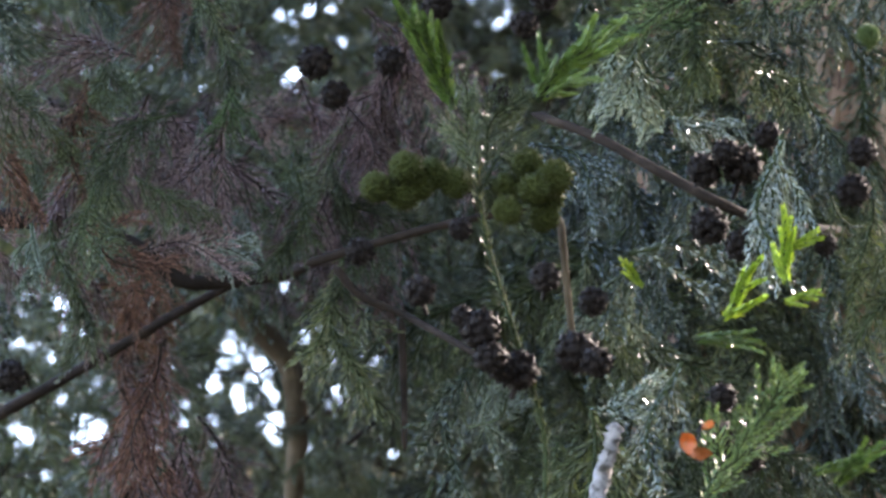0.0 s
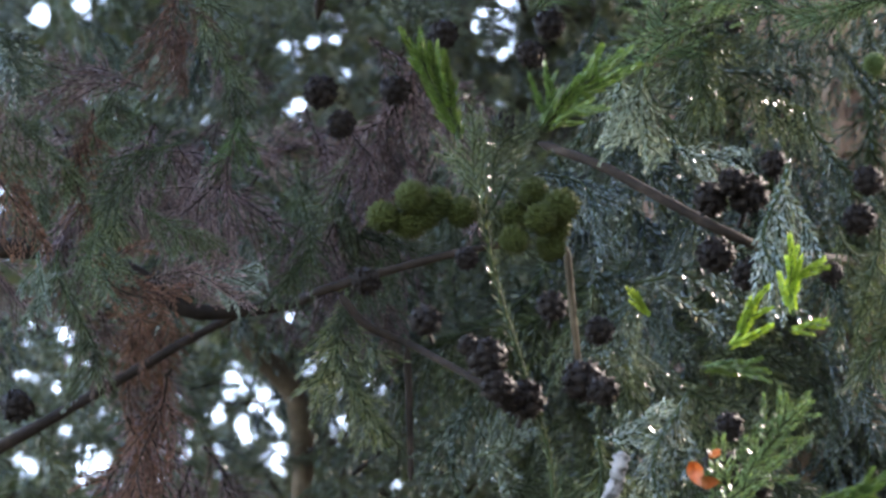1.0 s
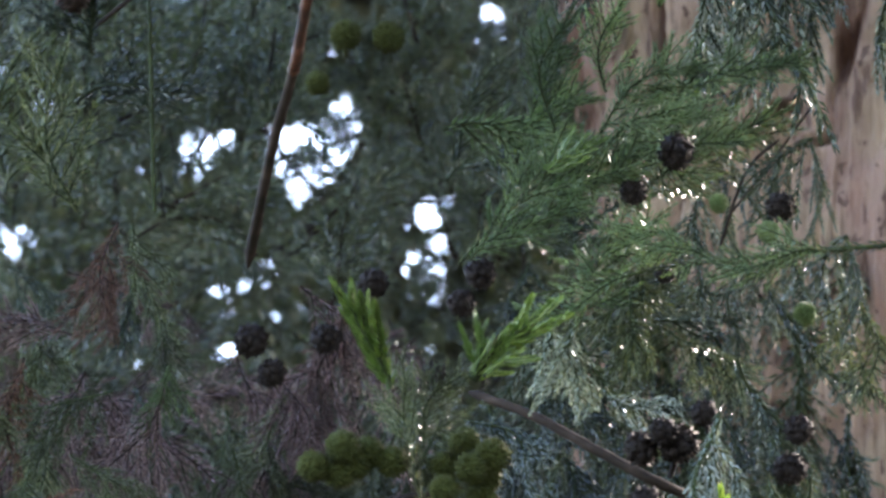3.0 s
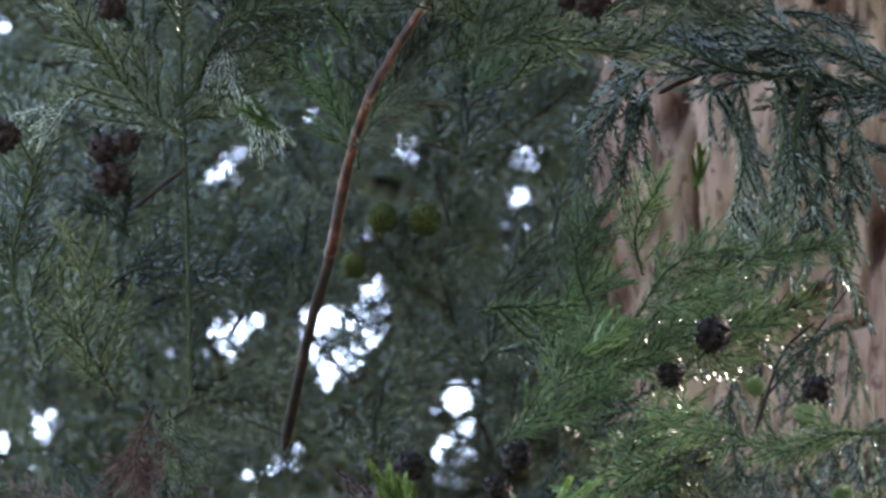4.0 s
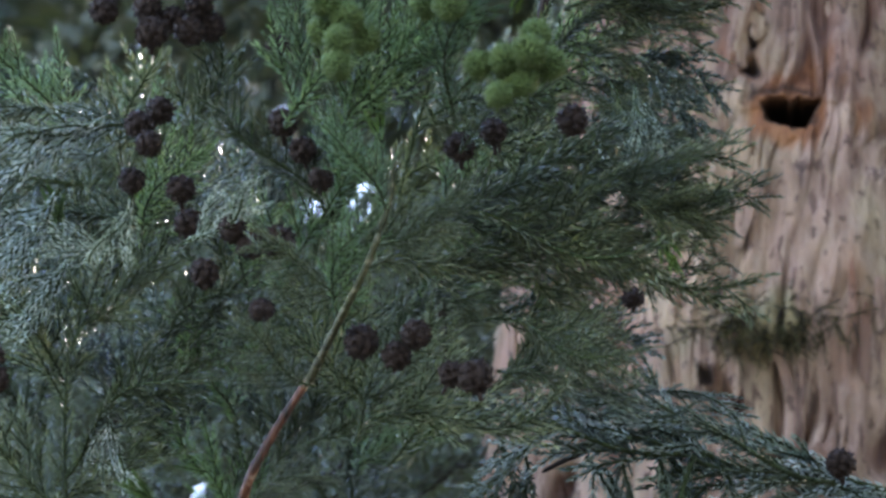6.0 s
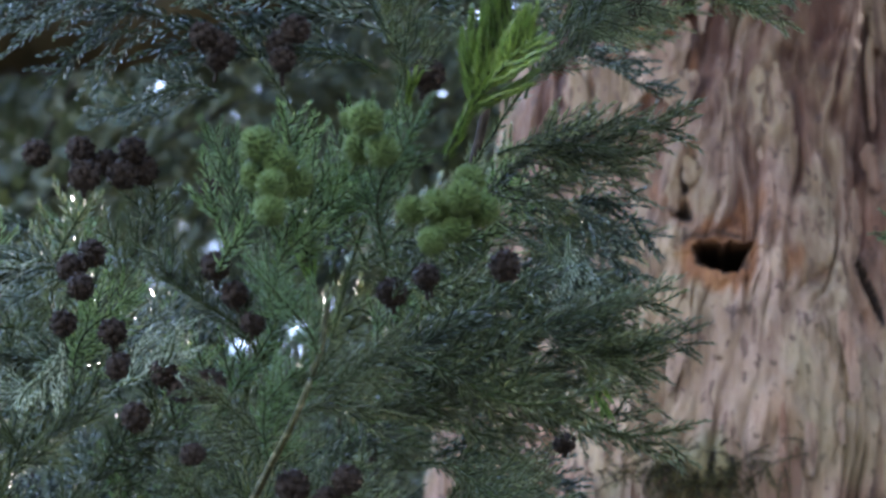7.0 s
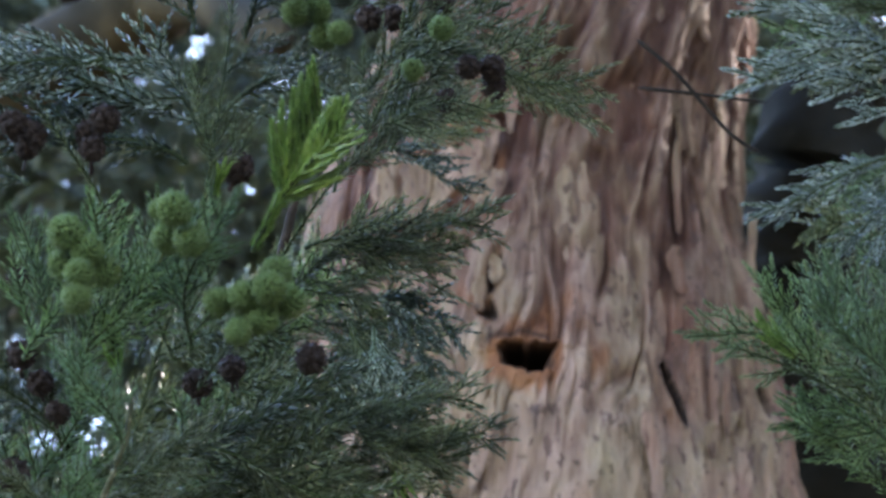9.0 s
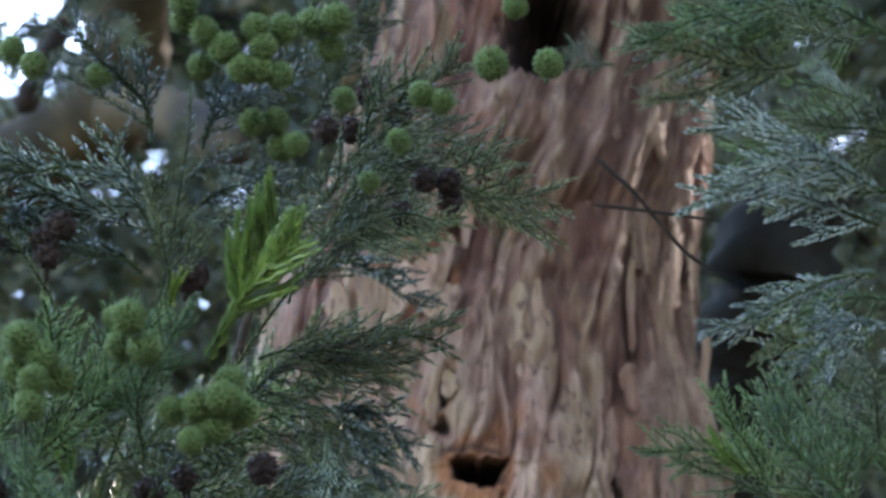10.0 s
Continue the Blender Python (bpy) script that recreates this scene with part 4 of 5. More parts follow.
# Added bough: a dark shape in place of the shade behind the trunk.
limb("bough", [(7.750, 23.000, 5.7), (7.720, 24.900, 5.7), (7.740, 25.900, 5.7), (7.850, 26.700, 5.7), (8.150, 27.500, 5.8)], 0.085, 0.045, TWIG_SHADE, TREE, "dark bough added in place of the shade behind the trunk", 14, 0.10)
PALE = limb("branch", [(-2.144, 15.692, 4.9), (-1.771, 15.312, 4.9), (-1.435, 14.931, 4.9), (-1.364, 14.369, 4.9), (-1.392, 13.655, 4.9), (-1.413, 12.635, 4.9)], 0.0105, 0.0065, LIMB_PALE, TREE, "pale tan branch bending down")
DARK = limb("branch", [(0.837, 17.228, 4.15), (1.477, 16.993, 4.12), (2.166, 16.628, 4.1), (2.747, 16.339, 4.1), (3.275, 16.178, 4.2), (4.228, 16.134, 4.35), (5.921, 16.217, 4.7)], 0.003, 0.0042, TWIG, TREE, "dark brown branch")
CENTRE = limb("branch", [(0.917, 13.346, 3.92), (0.955, 14.264, 3.92), (0.692, 15.185, 3.9), (0.446, 15.953, 3.9), (0.342, 16.515, 3.9), (0.280, 17.077, 3.9), (0.063, 17.589, 3.9), (-0.189, 18.100, 3.9)], 0.0028, 0.0012, TWIG_GREEN, TREE, "upright green leading shoot")
limb("branch", [(0.342, 16.515, 3.9), (0.622, 17.025, 3.9), (0.919, 17.483, 3.9), (1.270, 17.838, 3.9)], 0.0016, 0.001, TWIG_GREEN, TREE)
MID = limb("branch", [(-1.296, 15.851, 4.3), (-0.712, 16.031, 4.3), (0.086, 16.235, 4.3), (0.778, 16.360, 4.35)], 0.0034, 0.0025, TWIG, TREE)
limb("branch", [(-1.031, 15.851, 4.25), (-0.765, 15.571, 4.25), (-0.341, 15.392, 4.25), (0.347, 15.033, 4.2), (0.769, 14.827, 4.2)], 0.0032, 0.002, TWIG, TREE)
LEFT = limb("branch", [(-4.483, 16.223, 4.5), (-3.529, 16.213, 4.5), (-2.890, 15.992, 4.5), (-2.409, 15.690, 4.5), (-1.614, 15.747, 4.5), (-1.190, 15.877, 4.45)], 0.008, 0.004, TWIG, TREE, "dark dead branch")
limb("branch", [(-4.444, 14.287, 4.6), (-3.508, 14.811, 4.6), (-2.565, 15.357, 4.6), (-1.932, 15.694, 4.6)], 0.005, 0.003, TWIG, TREE)
limb("branch", [(-0.394, 15.392, 4.4), (-0.367, 14.779, 4.4), (-0.352, 14.166, 4.4)], 0.003, 0.002, TWIG, TREE)
limb("branch", [(1.100, 16.300, 3.98), (1.171, 15.591, 3.98), (1.221, 15.131, 3.98)], 0.0026, 0.0020, LIMB_PALE, TREE)
limb("branch", [(1.620, 14.430, 3.93), (1.560, 14.180, 3.93), (1.470, 13.900, 3.93), (1.450, 13.500, 3.93)], 0.0040, 0.0056, LICHEN, TREE, "short twig crusted with pale lichen", 9, 0.30)
LOWR = limb("branch", [(5.049, 18.518, 4.0), (3.975, 18.450, 4.0), (2.900, 18.361, 3.98), (2.093, 18.224, 3.96), (1.340, 18.073, 3.95)], 0.0026, 0.0011, TWIG_GREEN, TREE, "slender green branch")
limb("branch", [(0.748, 18.379, 4.0), (1.287, 18.916, 4.0), (1.991, 19.475, 4.0), (2.918, 20.157, 4.0)], 0.002, 0.0012, TWIG_GREEN, TREE)
limb("branch", [(0.748, 18.379, 5.6), (0.612, 18.788, 5.6), (0.475, 19.247, 5.6)], 0.003, 0.002, TWIG, TREE)
limb("branch", [(3.224, 18.470, 4.3), (3.502, 19.181, 4.3), (3.830, 19.482, 4.3)], 0.0013, 0.001, TWIG, TREE)
RED = limb("branch", [(-0.846, 20.104, 3.94), (-0.809, 20.257, 3.93), (-0.695, 20.846, 3.92), (-0.509, 21.460, 3.9), (-0.293, 21.870, 3.9), (0.090, 22.434, 3.9)], 0.0041, 0.0026, TWIG_RED, TREE, "reddish peeling young branch")
limb("branch", [(-1.262, 18.339, 4.1), (-1.054, 19.361, 4.0), (-0.846, 20.104, 3.94), (-0.794, 20.334, 3.93)], 0.0036, 0.003, TWIG, TREE)
limb("branch", [(0.044, 22.336, 3.89), (0.341, 22.901, 3.78), (0.613, 23.415, 3.74), (0.832, 23.978, 3.74), (0.911, 24.541, 3.76)], 0.0027, 0.0014, TWIG_OLIVE, RED)
STEM = limb("branch", [(-2.158, 18.837, 4.05), (-2.211, 20.162, 4.05), (-2.243, 20.927, 4.05), (-2.302, 21.947, 4.05), (-2.267, 22.917, 4.05)], 0.0024, 0.0013, TWIG_GREEN, TREE, "dark green upright shoot")
limb("branch", [(-2.735, 20.510, 4.05), (-2.468, 20.719, 4.05), (-2.226, 20.902, 4.05)], 0.0016, 0.0014, TWIG, TREE)
STUB = limb("branch", [(1.309, 23.557, 4.4), (1.390, 22.944, 4.4), (1.416, 22.434, 4.4), (1.579, 21.974, 4.4)], 0.0035, 0.0022, TWIG, TREE)
RIGHT = limb("branch", [(7.882, 20.961, 4.4), (5.999, 21.257, 4.25), (5.188, 21.433, 4.2), (4.426, 21.528, 4.2), (3.828, 21.693, 4.2), (3.227, 21.856, 4.2), (2.676, 21.710, 4.2), (2.345, 21.560, 4.2)], 0.0042, 0.0016, TWIG, TREE, "drooping branch clothed in blue-green needles")
limb("branch", [(3.285, 18.743, 4.3), (3.725, 19.246, 4.3), (4.168, 19.799, 4.3)], 0.001, 0.0008, TWIG, TREE)
UPL = limb("branch", [(1.320, 24.702, 3.9), (0.729, 25.814, 3.9), (0.373, 26.367, 3.9), (0.019, 26.792, 3.9), (-0.394, 27.162, 3.9)], 0.0018, 0.0011, TWIG_GREEN, TREE, "green branch with brown cones")
UPM = limb("branch", [(1.424, 25.112, 3.95), (1.598, 26.290, 3.95), (1.700, 26.955, 3.95), (1.802, 27.671, 3.95), (1.822, 28.181, 3.95)], 0.0018, 0.0011, TWIG_GREEN, TREE, "upright green shoot")
GREENC = limb("branch", [(0.942, 24.083, 3.85), (1.255, 25.110, 3.85), (1.553, 25.727, 3.85), (1.599, 26.239, 3.85)], 0.0018, 0.0011, TWIG_GREEN, TREE, "fresh shoot with clustered green cones")
limb("branch", [(1.549, 24.451, 3.85), (2.043, 25.121, 3.85)], 0.0015, 0.0011, TWIG_GREEN, TREE)
limb("branch", [(0.310, 24.682, 3.85), (0.261, 25.395, 3.85)], 0.0015, 0.0011, TWIG_GREEN, TREE)
UPR = limb("branch", [(2.319, 25.584, 4.15), (2.710, 26.150, 4.12), (3.162, 26.714, 4.1), (3.503, 27.329, 4.1), (3.906, 27.993, 4.1), (4.255, 28.604, 4.1)], 0.002, 0.0012, TWIG_GREEN, TREE, "dark green branch before the trunk")
limb("branch", [(2.215, 24.919, 4.3), (2.375, 25.687, 4.3), (2.538, 26.301, 4.3)], 0.0035, 0.003, TWIG, TREE)
FAR_R = limb("branch", [(10.556, 27.375, 3.75), (9.122, 27.285, 3.75), (8.264, 27.315, 3.75), (7.587, 27.642, 3.75), (7.189, 27.805, 3.75)], 0.002, 0.001, TWIG_GREEN, TREE, "green branch reaching in front of the trunk")
LOW_FR = limb("branch", [(9.485, 23.091, 3.8), (8.474, 24.042, 3.8), (7.599, 24.577, 3.8), (6.709, 24.904, 3.8)], 0.002, 0.0009, TWIG_GREEN, TREE, "green branch reaching in front of the trunk")
limb("branch", [(5.973, 27.626, 4.5), (6.370, 27.313, 4.5), (6.872, 26.791, 4.5), (7.209, 26.579, 4.5)], 0.0018, 0.0012, TWIG, TREE, "thin dark dead twig")
limb("branch", [(5.965, 27.192, 4.5), (6.537, 27.131, 4.5), (7.280, 27.037, 4.5)], 0.0015, 0.001, TWIG, TREE)

# ---- cones ----
cones("olive", CENTRE, 3.88, [(-0.633, 16.557, 0.0186), (-0.351, 16.731, 0.0200), (-0.383, 16.506, 0.0200), (-0.116, 16.680, 0.0193), (0.119, 16.598, 0.0186), (-0.223, 16.568, 0.0164)])
cones("olive", CENTRE, 3.88, [(0.797, 16.768, 0.0186), (1.057, 16.654, 0.0207), (0.609, 16.565, 0.0171), (0.859, 16.538, 0.0186), (0.603, 16.351, 0.0171), (0.992, 16.461, 0.0193), (0.954, 16.287, 0.0178)])
cones("old", CENTRE, 3.88, [(0.348, 15.278, 0.0221), (0.442, 15.023, 0.0178), (0.706, 14.904, 0.0221), (0.558, 14.930, 0.0171), (1.257, 15.069, 0.0235), (1.447, 14.976, 0.0171), (-0.224, 15.617, 0.0178), (0.960, 15.746, 0.0171), (1.410, 15.528, 0.0164), (0.189, 15.391, 0.0128)])
cones("old", DARK, 3.97, [(2.506, 16.200, 0.0207), (2.811, 16.022, 0.0186), (2.460, 16.701, 0.0193), (2.817, 16.747, 0.0221), (2.670, 16.861, 0.0157), (3.067, 17.018, 0.0150), (3.865, 16.498, 0.0186), (3.953, 16.853, 0.0164), (3.590, 16.019, 0.0128)])
cones("old", LEFT, 4.20, [(-1.224, 17.680, 0.0186), (-1.025, 17.394, 0.0157), (-0.511, 17.702, 0.0164), (0.517, 17.357, 0.0171), (-0.781, 15.975, 0.0157), (0.165, 16.178, 0.0128), (-0.061, 18.205, 0.0164), (0.956, 18.294, 0.0157), (0.783, 18.024, 0.0150), (-4.038, 14.803, 0.0178)])
cones("old", LOWR, 4.0, [(2.546, 14.275, 0.0207), (2.615, 14.646, 0.0157), (2.869, 14.102, 0.0178), (2.829, 19.383, 0.0200), (2.421, 19.029, 0.0150), (3.820, 18.871, 0.0164), (0.953, 18.298, 0.0171), (0.749, 18.032, 0.0136), (2.711, 18.281, 0.0107)])
cones("green", LOWR, 4.0, [(3.229, 18.914, 0.0107), (3.699, 18.648, 0.0121), (4.031, 17.899, 0.0128)])
cones("olive", RED, 4.05, [(-0.337, 20.450, 0.0178), (0.072, 20.432, 0.0186), (-0.606, 20.019, 0.0143)])
cones("brown", RED, 3.78, [(0.575, 22.741, 0.0193), (1.118, 22.813, 0.0164), (0.919, 22.619, 0.0164), (1.692, 22.433, 0.0200), (1.460, 22.454, 0.0150), (-0.412, 23.023, 0.0136), (1.101, 22.820, 0.0157)])
cones("brown", STEM, 3.98, [(-3.115, 22.542, 0.0157), (-3.021, 22.330, 0.0136), (-3.048, 21.044, 0.0164), (-2.826, 21.110, 0.0150), (-2.971, 20.780, 0.0193), (-4.017, 21.142, 0.0186), (-1.646, 24.681, 0.0157), (-1.435, 24.804, 0.0157), (-1.546, 24.505, 0.0150), (-1.699, 24.170, 0.0150), (-1.217, 24.104, 0.0157), (-1.131, 23.789, 0.0164)])
cones("brown", STEM, 3.90, [(-0.701, 23.746, 0.0157), (-0.515, 23.616, 0.0171), (-0.247, 23.640, 0.0186), (-0.971, 23.343, 0.0164), (-0.371, 23.031, 0.0114), (-0.203, 24.723, 0.0157), (-0.014, 24.471, 0.0150), (0.169, 24.217, 0.0143), (1.557, 24.492, 0.0157), (1.894, 24.646, 0.0136), (2.669, 24.745, 0.0178), (-3.025, 22.557, 0.0143), (-2.990, 22.349, 0.0150), (-3.280, 22.590, 0.0136)])
cones("brown", RIGHT, 4.15, [(3.254, 23.128, 0.0121), (5.250, 21.600, 0.0164)])
cones("brown", UPL, 3.88, [(-0.377, 26.801, 0.0157), (-0.196, 26.693, 0.0178), (0.553, 26.872, 0.0164), (0.396, 26.736, 0.0157), (0.428, 26.594, 0.0150), (-0.227, 26.580, 0.0128)])
cones("brown", UPL, 3.9, [(-1.588, 25.726, 0.0164), (-1.535, 25.513, 0.0178), (-1.330, 25.632, 0.0150), (-1.064, 25.752, 0.0157), (-0.950, 25.567, 0.0164), (-1.157, 25.525, 0.0164), (-2.022, 25.700, 0.0157), (-0.278, 25.405, 0.0128), (-0.231, 24.718, 0.0150), (1.884, 26.472, 0.0193), (1.541, 24.508, 0.0164), (1.876, 24.650, 0.0150)])
cones("green", GREENC, 3.72, [(0.190, 25.839, 0.0207), (0.409, 25.686, 0.0193), (0.186, 25.548, 0.0193), (0.583, 25.495, 0.0186), (0.335, 25.470, 0.0178), (0.318, 25.245, 0.0178), (1.264, 26.077, 0.0200), (1.211, 25.816, 0.0186), (1.438, 25.804, 0.0193), (1.116, 26.075, 0.0121)])
cones("green", GREENC, 3.74, [(2.302, 25.526, 0.0178), (2.236, 25.372, 0.0200), (2.440, 25.261, 0.0193), (1.988, 25.299, 0.0178), (1.723, 25.256, 0.0164), (2.165, 25.106, 0.0186), (1.929, 24.982, 0.0157), (2.040, 25.162, 0.0157)])
cones("green", UPM, 3.84, [(1.705, 28.956, 0.0171), (1.724, 28.782, 0.0164), (1.929, 28.682, 0.0164), (2.139, 28.541, 0.0178), (1.914, 28.366, 0.0157), (2.338, 28.358, 0.0171), (2.512, 28.359, 0.0157), (2.452, 28.736, 0.0157), (2.540, 28.573, 0.0157), (2.743, 28.727, 0.0178), (3.035, 28.788, 0.0178), (3.285, 28.839, 0.0178), (3.232, 28.574, 0.0164), (2.715, 28.308, 0.0157)])
cones("green", UPM, 3.88, [(-0.028, 28.439, 0.0150), (0.195, 28.316, 0.0157), (0.862, 28.251, 0.0143), (2.456, 27.878, 0.0157), (2.687, 27.899, 0.0157), (2.756, 27.664, 0.0164), (2.918, 27.695, 0.0136), (3.381, 28.114, 0.0136)])
cones("green", UPR, 3.95, [(4.894, 28.458, 0.0193), (5.487, 28.459, 0.0171), (4.182, 28.170, 0.0150), (4.395, 28.107, 0.0143), (5.137, 28.976, 0.0143), (3.957, 27.743, 0.0143), (3.666, 27.366, 0.0128)])
cones("brown", UPR, 4.08, [(3.643, 28.174, 0.0157), (3.960, 27.983, 0.0143), (3.218, 27.828, 0.0150), (3.467, 27.827, 0.0150), (4.230, 27.393, 0.0143), (4.484, 27.380, 0.0150), (4.498, 27.206, 0.0136), (4.020, 27.088, 0.0136), (1.919, 26.476, 0.0157)])

# ---- sprays that can be told apart ----
sprays(CENTRE, 3.84, [("fresh", 0.088, 17.257, 108, 1.15), ("fresh", -0.071, 17.640, 110, 0.7), ("fresh", 0.865, 17.355, 85, 0.7), ("fresh", 0.891, 17.330, 47, 1.2), ("fresh", 0.972, 17.370, 22, 0.6), ("fan", 0.327, 16.720, 100, 0.5), ("fan", 0.407, 16.719, 65, 0.5)])
sprays(DARK, 3.80, [("young", 3.244, 15.642, 95, 0.85), ("young", 3.218, 15.975, 15, 0.42), ("young", 3.183, 15.516, 5, 0.42), ("young", 2.599, 15.346, 50, 0.8), ("young", 1.899, 15.651, 133, 0.42), ("fresh", 2.358, 15.170, 0, 0.7), ("fresh", 3.444, 13.956, 15, 0.6), ("fresh", 3.651, 13.825, 45, 0.7), ("lush", 2.442, 13.639, 70, 0.8)])
sprays(LOWR, 3.98, [("lush", 4.244, 18.456, 175, 0.60), ("lush", 3.169, 18.394, 178, 0.60), ("lush", 2.362, 18.274, 185, 0.60), ("lush", 0.855, 18.431, 40, 0.68), ("lush", 1.341, 18.941, 42, 0.75), ("lush", 2.100, 19.551, 35, 0.68), ("fresh", 1.557, 19.196, 35, 0.73)])
sprays(RIGHT, 4.18, [("cord", 4.317, 21.556, 170, 1.12), ("rope", 3.664, 21.721, 165, 1.12), ("cord", 3.227, 21.856, 195, 1.00), ("cord", 3.555, 21.748, -88, 1.19), ("rope", 3.828, 21.693, -84, 1.25), ("cord", 2.786, 21.708, -78, 0.88), ("cord", 2.949, 21.604, -75, 0.94), ("rope", 2.349, 21.968, 15, 0.75), ("cord", 4.426, 21.528, -30, 0.88), ("fan", 1.913, 22.482, 5, 0.7), ("fan", 1.805, 22.942, -10, 0.8), ("cord", 3.235, 22.315, -25, 0.62), ("blue", 2.182, 21.715, -80, 0.8), ("blue", 1.909, 21.921, -85, 0.8), ("rope", 3.101, 20.786, -70, 0.62), ("cord", 4.100, 21.611, -80, 0.9), ("cord", 3.446, 21.801, -85, 1.0), ("rope", 4.753, 21.495, 172, 1.2), ("cord", 3.937, 21.691, 160, 1.0), ("cord", 3.173, 21.882, -95, 0.5)])
sprays(RIGHT, 4.05, [("lush", 1.455, 18.911, 38, 0.75), ("lush", 2.161, 19.417, 32, 0.75), ("lush", 3.088, 19.969, 25, 0.60), ("lush", 1.675, 19.573, 80, 0.68), ("lush", 2.165, 19.928, 85, 0.60), ("fresh", 2.690, 20.689, 85, 0.52), ("lush", 2.698, 19.158, 30, 0.60), ("lush", 1.238, 18.656, 60, 0.68)])
sprays(RED, 3.92, [("fan", 0.669, 23.415, 20, 0.9), ("fan", 1.112, 23.827, 5, 1.1), ("fan", 1.670, 23.931, 0, 1.0), ("fan", 1.950, 23.522, -6, 1.0), ("fan", 2.116, 22.960, -12, 0.7), ("fan", 0.682, 22.036, 20, 0.9), ("fan", 0.518, 21.830, 55, 0.8), ("fan", 0.850, 21.628, 70, 0.8), ("fan", 2.005, 22.449, 5, 0.7), ("fresh", 1.069, 21.732, 60, 0.7), ("fresh", 0.743, 24.539, 100, 0.7), ("fan", 0.217, 23.922, 115, 0.8), ("fresh", -1.338, 21.242, 150, 0.5), ("fan", 2.789, 24.132, 0, 0.8), ("fan", 3.235, 24.002, -8, 0.6)])
sprays(STEM, 4.08, [("fan", -2.290, 21.986, 100, 0.9), ("fan", -2.334, 22.495, 120, 0.9), ("fan", -2.254, 22.600, 60, 0.9), ("fan", -2.275, 21.476, 40, 1.0), ("fan", -2.238, 21.171, 135, 1.0), ("blue", -1.530, 24.557, 170, 0.8), ("blue", -1.984, 24.750, 195, 0.9), ("blue", -2.190, 24.132, 200, 1.0), ("blue", -2.499, 23.358, 200, 0.9), ("fresh", -2.421, 23.514, 95, 0.7)])
sprays(UPL, 3.9, [("blue", 1.504, 26.748, 140, 1.0), ("blue", 1.099, 26.944, 160, 1.1), ("blue", 1.395, 26.490, 150, 1.0), ("blue", 0.632, 27.291, 158, 1.0), ("blue", 1.779, 27.313, 25, 0.6), ("blue", 1.729, 26.955, 10, 0.8), ("blue", 1.428, 27.665, 110, 0.8), ("blue", 1.947, 27.622, 60, 0.8), ("blue", -0.191, 26.250, 170, 0.7), ("fan", 1.627, 26.290, 80, 0.6)])
sprays(GREENC, 3.84, [("lush", -0.095, 25.080, 95, 0.6), ("lush", 0.700, 24.793, 70, 0.8), ("plume", 2.060, 25.700, 62, 0.95), ("plume", 2.130, 25.900, 48, 0.75), ("fresh", 1.686, 26.189, 80, 0.42), ("lush", 0.917, 25.103, 90, 0.7), ("lush", 1.486, 24.807, 85, 0.8), ("lush", 0.372, 24.479, 60, 0.8), ("lush", -0.193, 24.669, 80, 0.9)])
sprays(UPR, 4.1, [("fan", 2.601, 25.740, 8, 0.88), ("fan", 2.941, 25.794, 2, 0.88), ("fan", 2.717, 25.434, -5, 0.80), ("blue", 2.945, 25.232, -12, 0.80), ("blue", 3.172, 25.029, -30, 0.64), ("fan", 3.162, 26.714, 40, 0.80), ("fan", 3.503, 27.482, 10, 0.80), ("fan", 4.078, 27.533, 2, 0.80), ("fan", 3.503, 27.278, 60, 0.80), ("fan", 2.880, 26.253, 60, 0.72), ("fan", 2.705, 26.711, 70, 0.72), ("fan", 3.390, 26.869, 5, 0.56), ("fan", 2.379, 25.329, 20, 0.80)])
sprays(UPR, 4.0, [("fan", 1.281, 23.885, 5, 0.88), ("fan", 2.117, 23.948, 2, 0.96), ("fan", 2.953, 24.159, 5, 0.80), ("fan", 2.677, 23.749, -6, 0.96), ("fan", 3.402, 23.855, -4, 0.72), ("blue", 2.724, 24.719, -20, 0.72), ("fresh", 3.514, 23.855, -70, 0.64)])
sprays(FAR_R, 3.75, [("cord", 8.608, 27.304, 158, 0.82), ("cord", 8.823, 26.990, 178, 0.88), ("cord", 8.837, 27.296, 176, 0.82), ("cord", 8.803, 26.531, 195, 0.82), ("fan", 9.141, 27.692, 150, 0.61), ("cord", 8.691, 27.913, 140, 0.41), ("blue", 8.896, 26.069, 190, 0.61)])
sprays(FAR_R, 4.75, [("lush", 7.50, 28.80, 175, 0.7), ("fan", 7.2, 28.15, 165, 0.45), ("fan", 8.10, 28.45, 175, 1.0), ("lush", 8.40, 28.95, 200, 1.0), ("lush", 8.85, 28.20, 190, 1.0), ("lush", 9.0, 28.7, 175, 1.1), ("fan", 6.20, 28.45, 150, 0.4), ("fan", 9.1, 27.75, 185, 1.0), ("lush", 9.0, 26.3, 200, 1.0), ("fan", 9.0, 25.6, 175, 0.9)])
sprays(LOW_FR, 3.78, [("lush", 8.319, 24.261, 100, 0.89), ("lush", 8.654, 24.251, 105, 0.89), ("lush", 8.998, 24.444, 105, 0.83), ("lush", 7.707, 24.472, 110, 0.62), ("lush", 7.599, 24.577, 155, 0.62), ("lush", 8.467, 23.889, 165, 0.69), ("fresh", 7.492, 24.733, 130, 0.62), ("lush", 8.340, 23.486, 120, 0.69), ("blue", 8.847, 24.948, 110, 0.69)])
sprays(DARK, 4.02, [("fan", 3.652, 16.451, -65, 0.8), ("fan", 4.049, 16.418, -80, 0.8), ("blue", 3.386, 16.431, -75, 0.7), ("fan", 4.338, 16.310, -110, 0.8)])

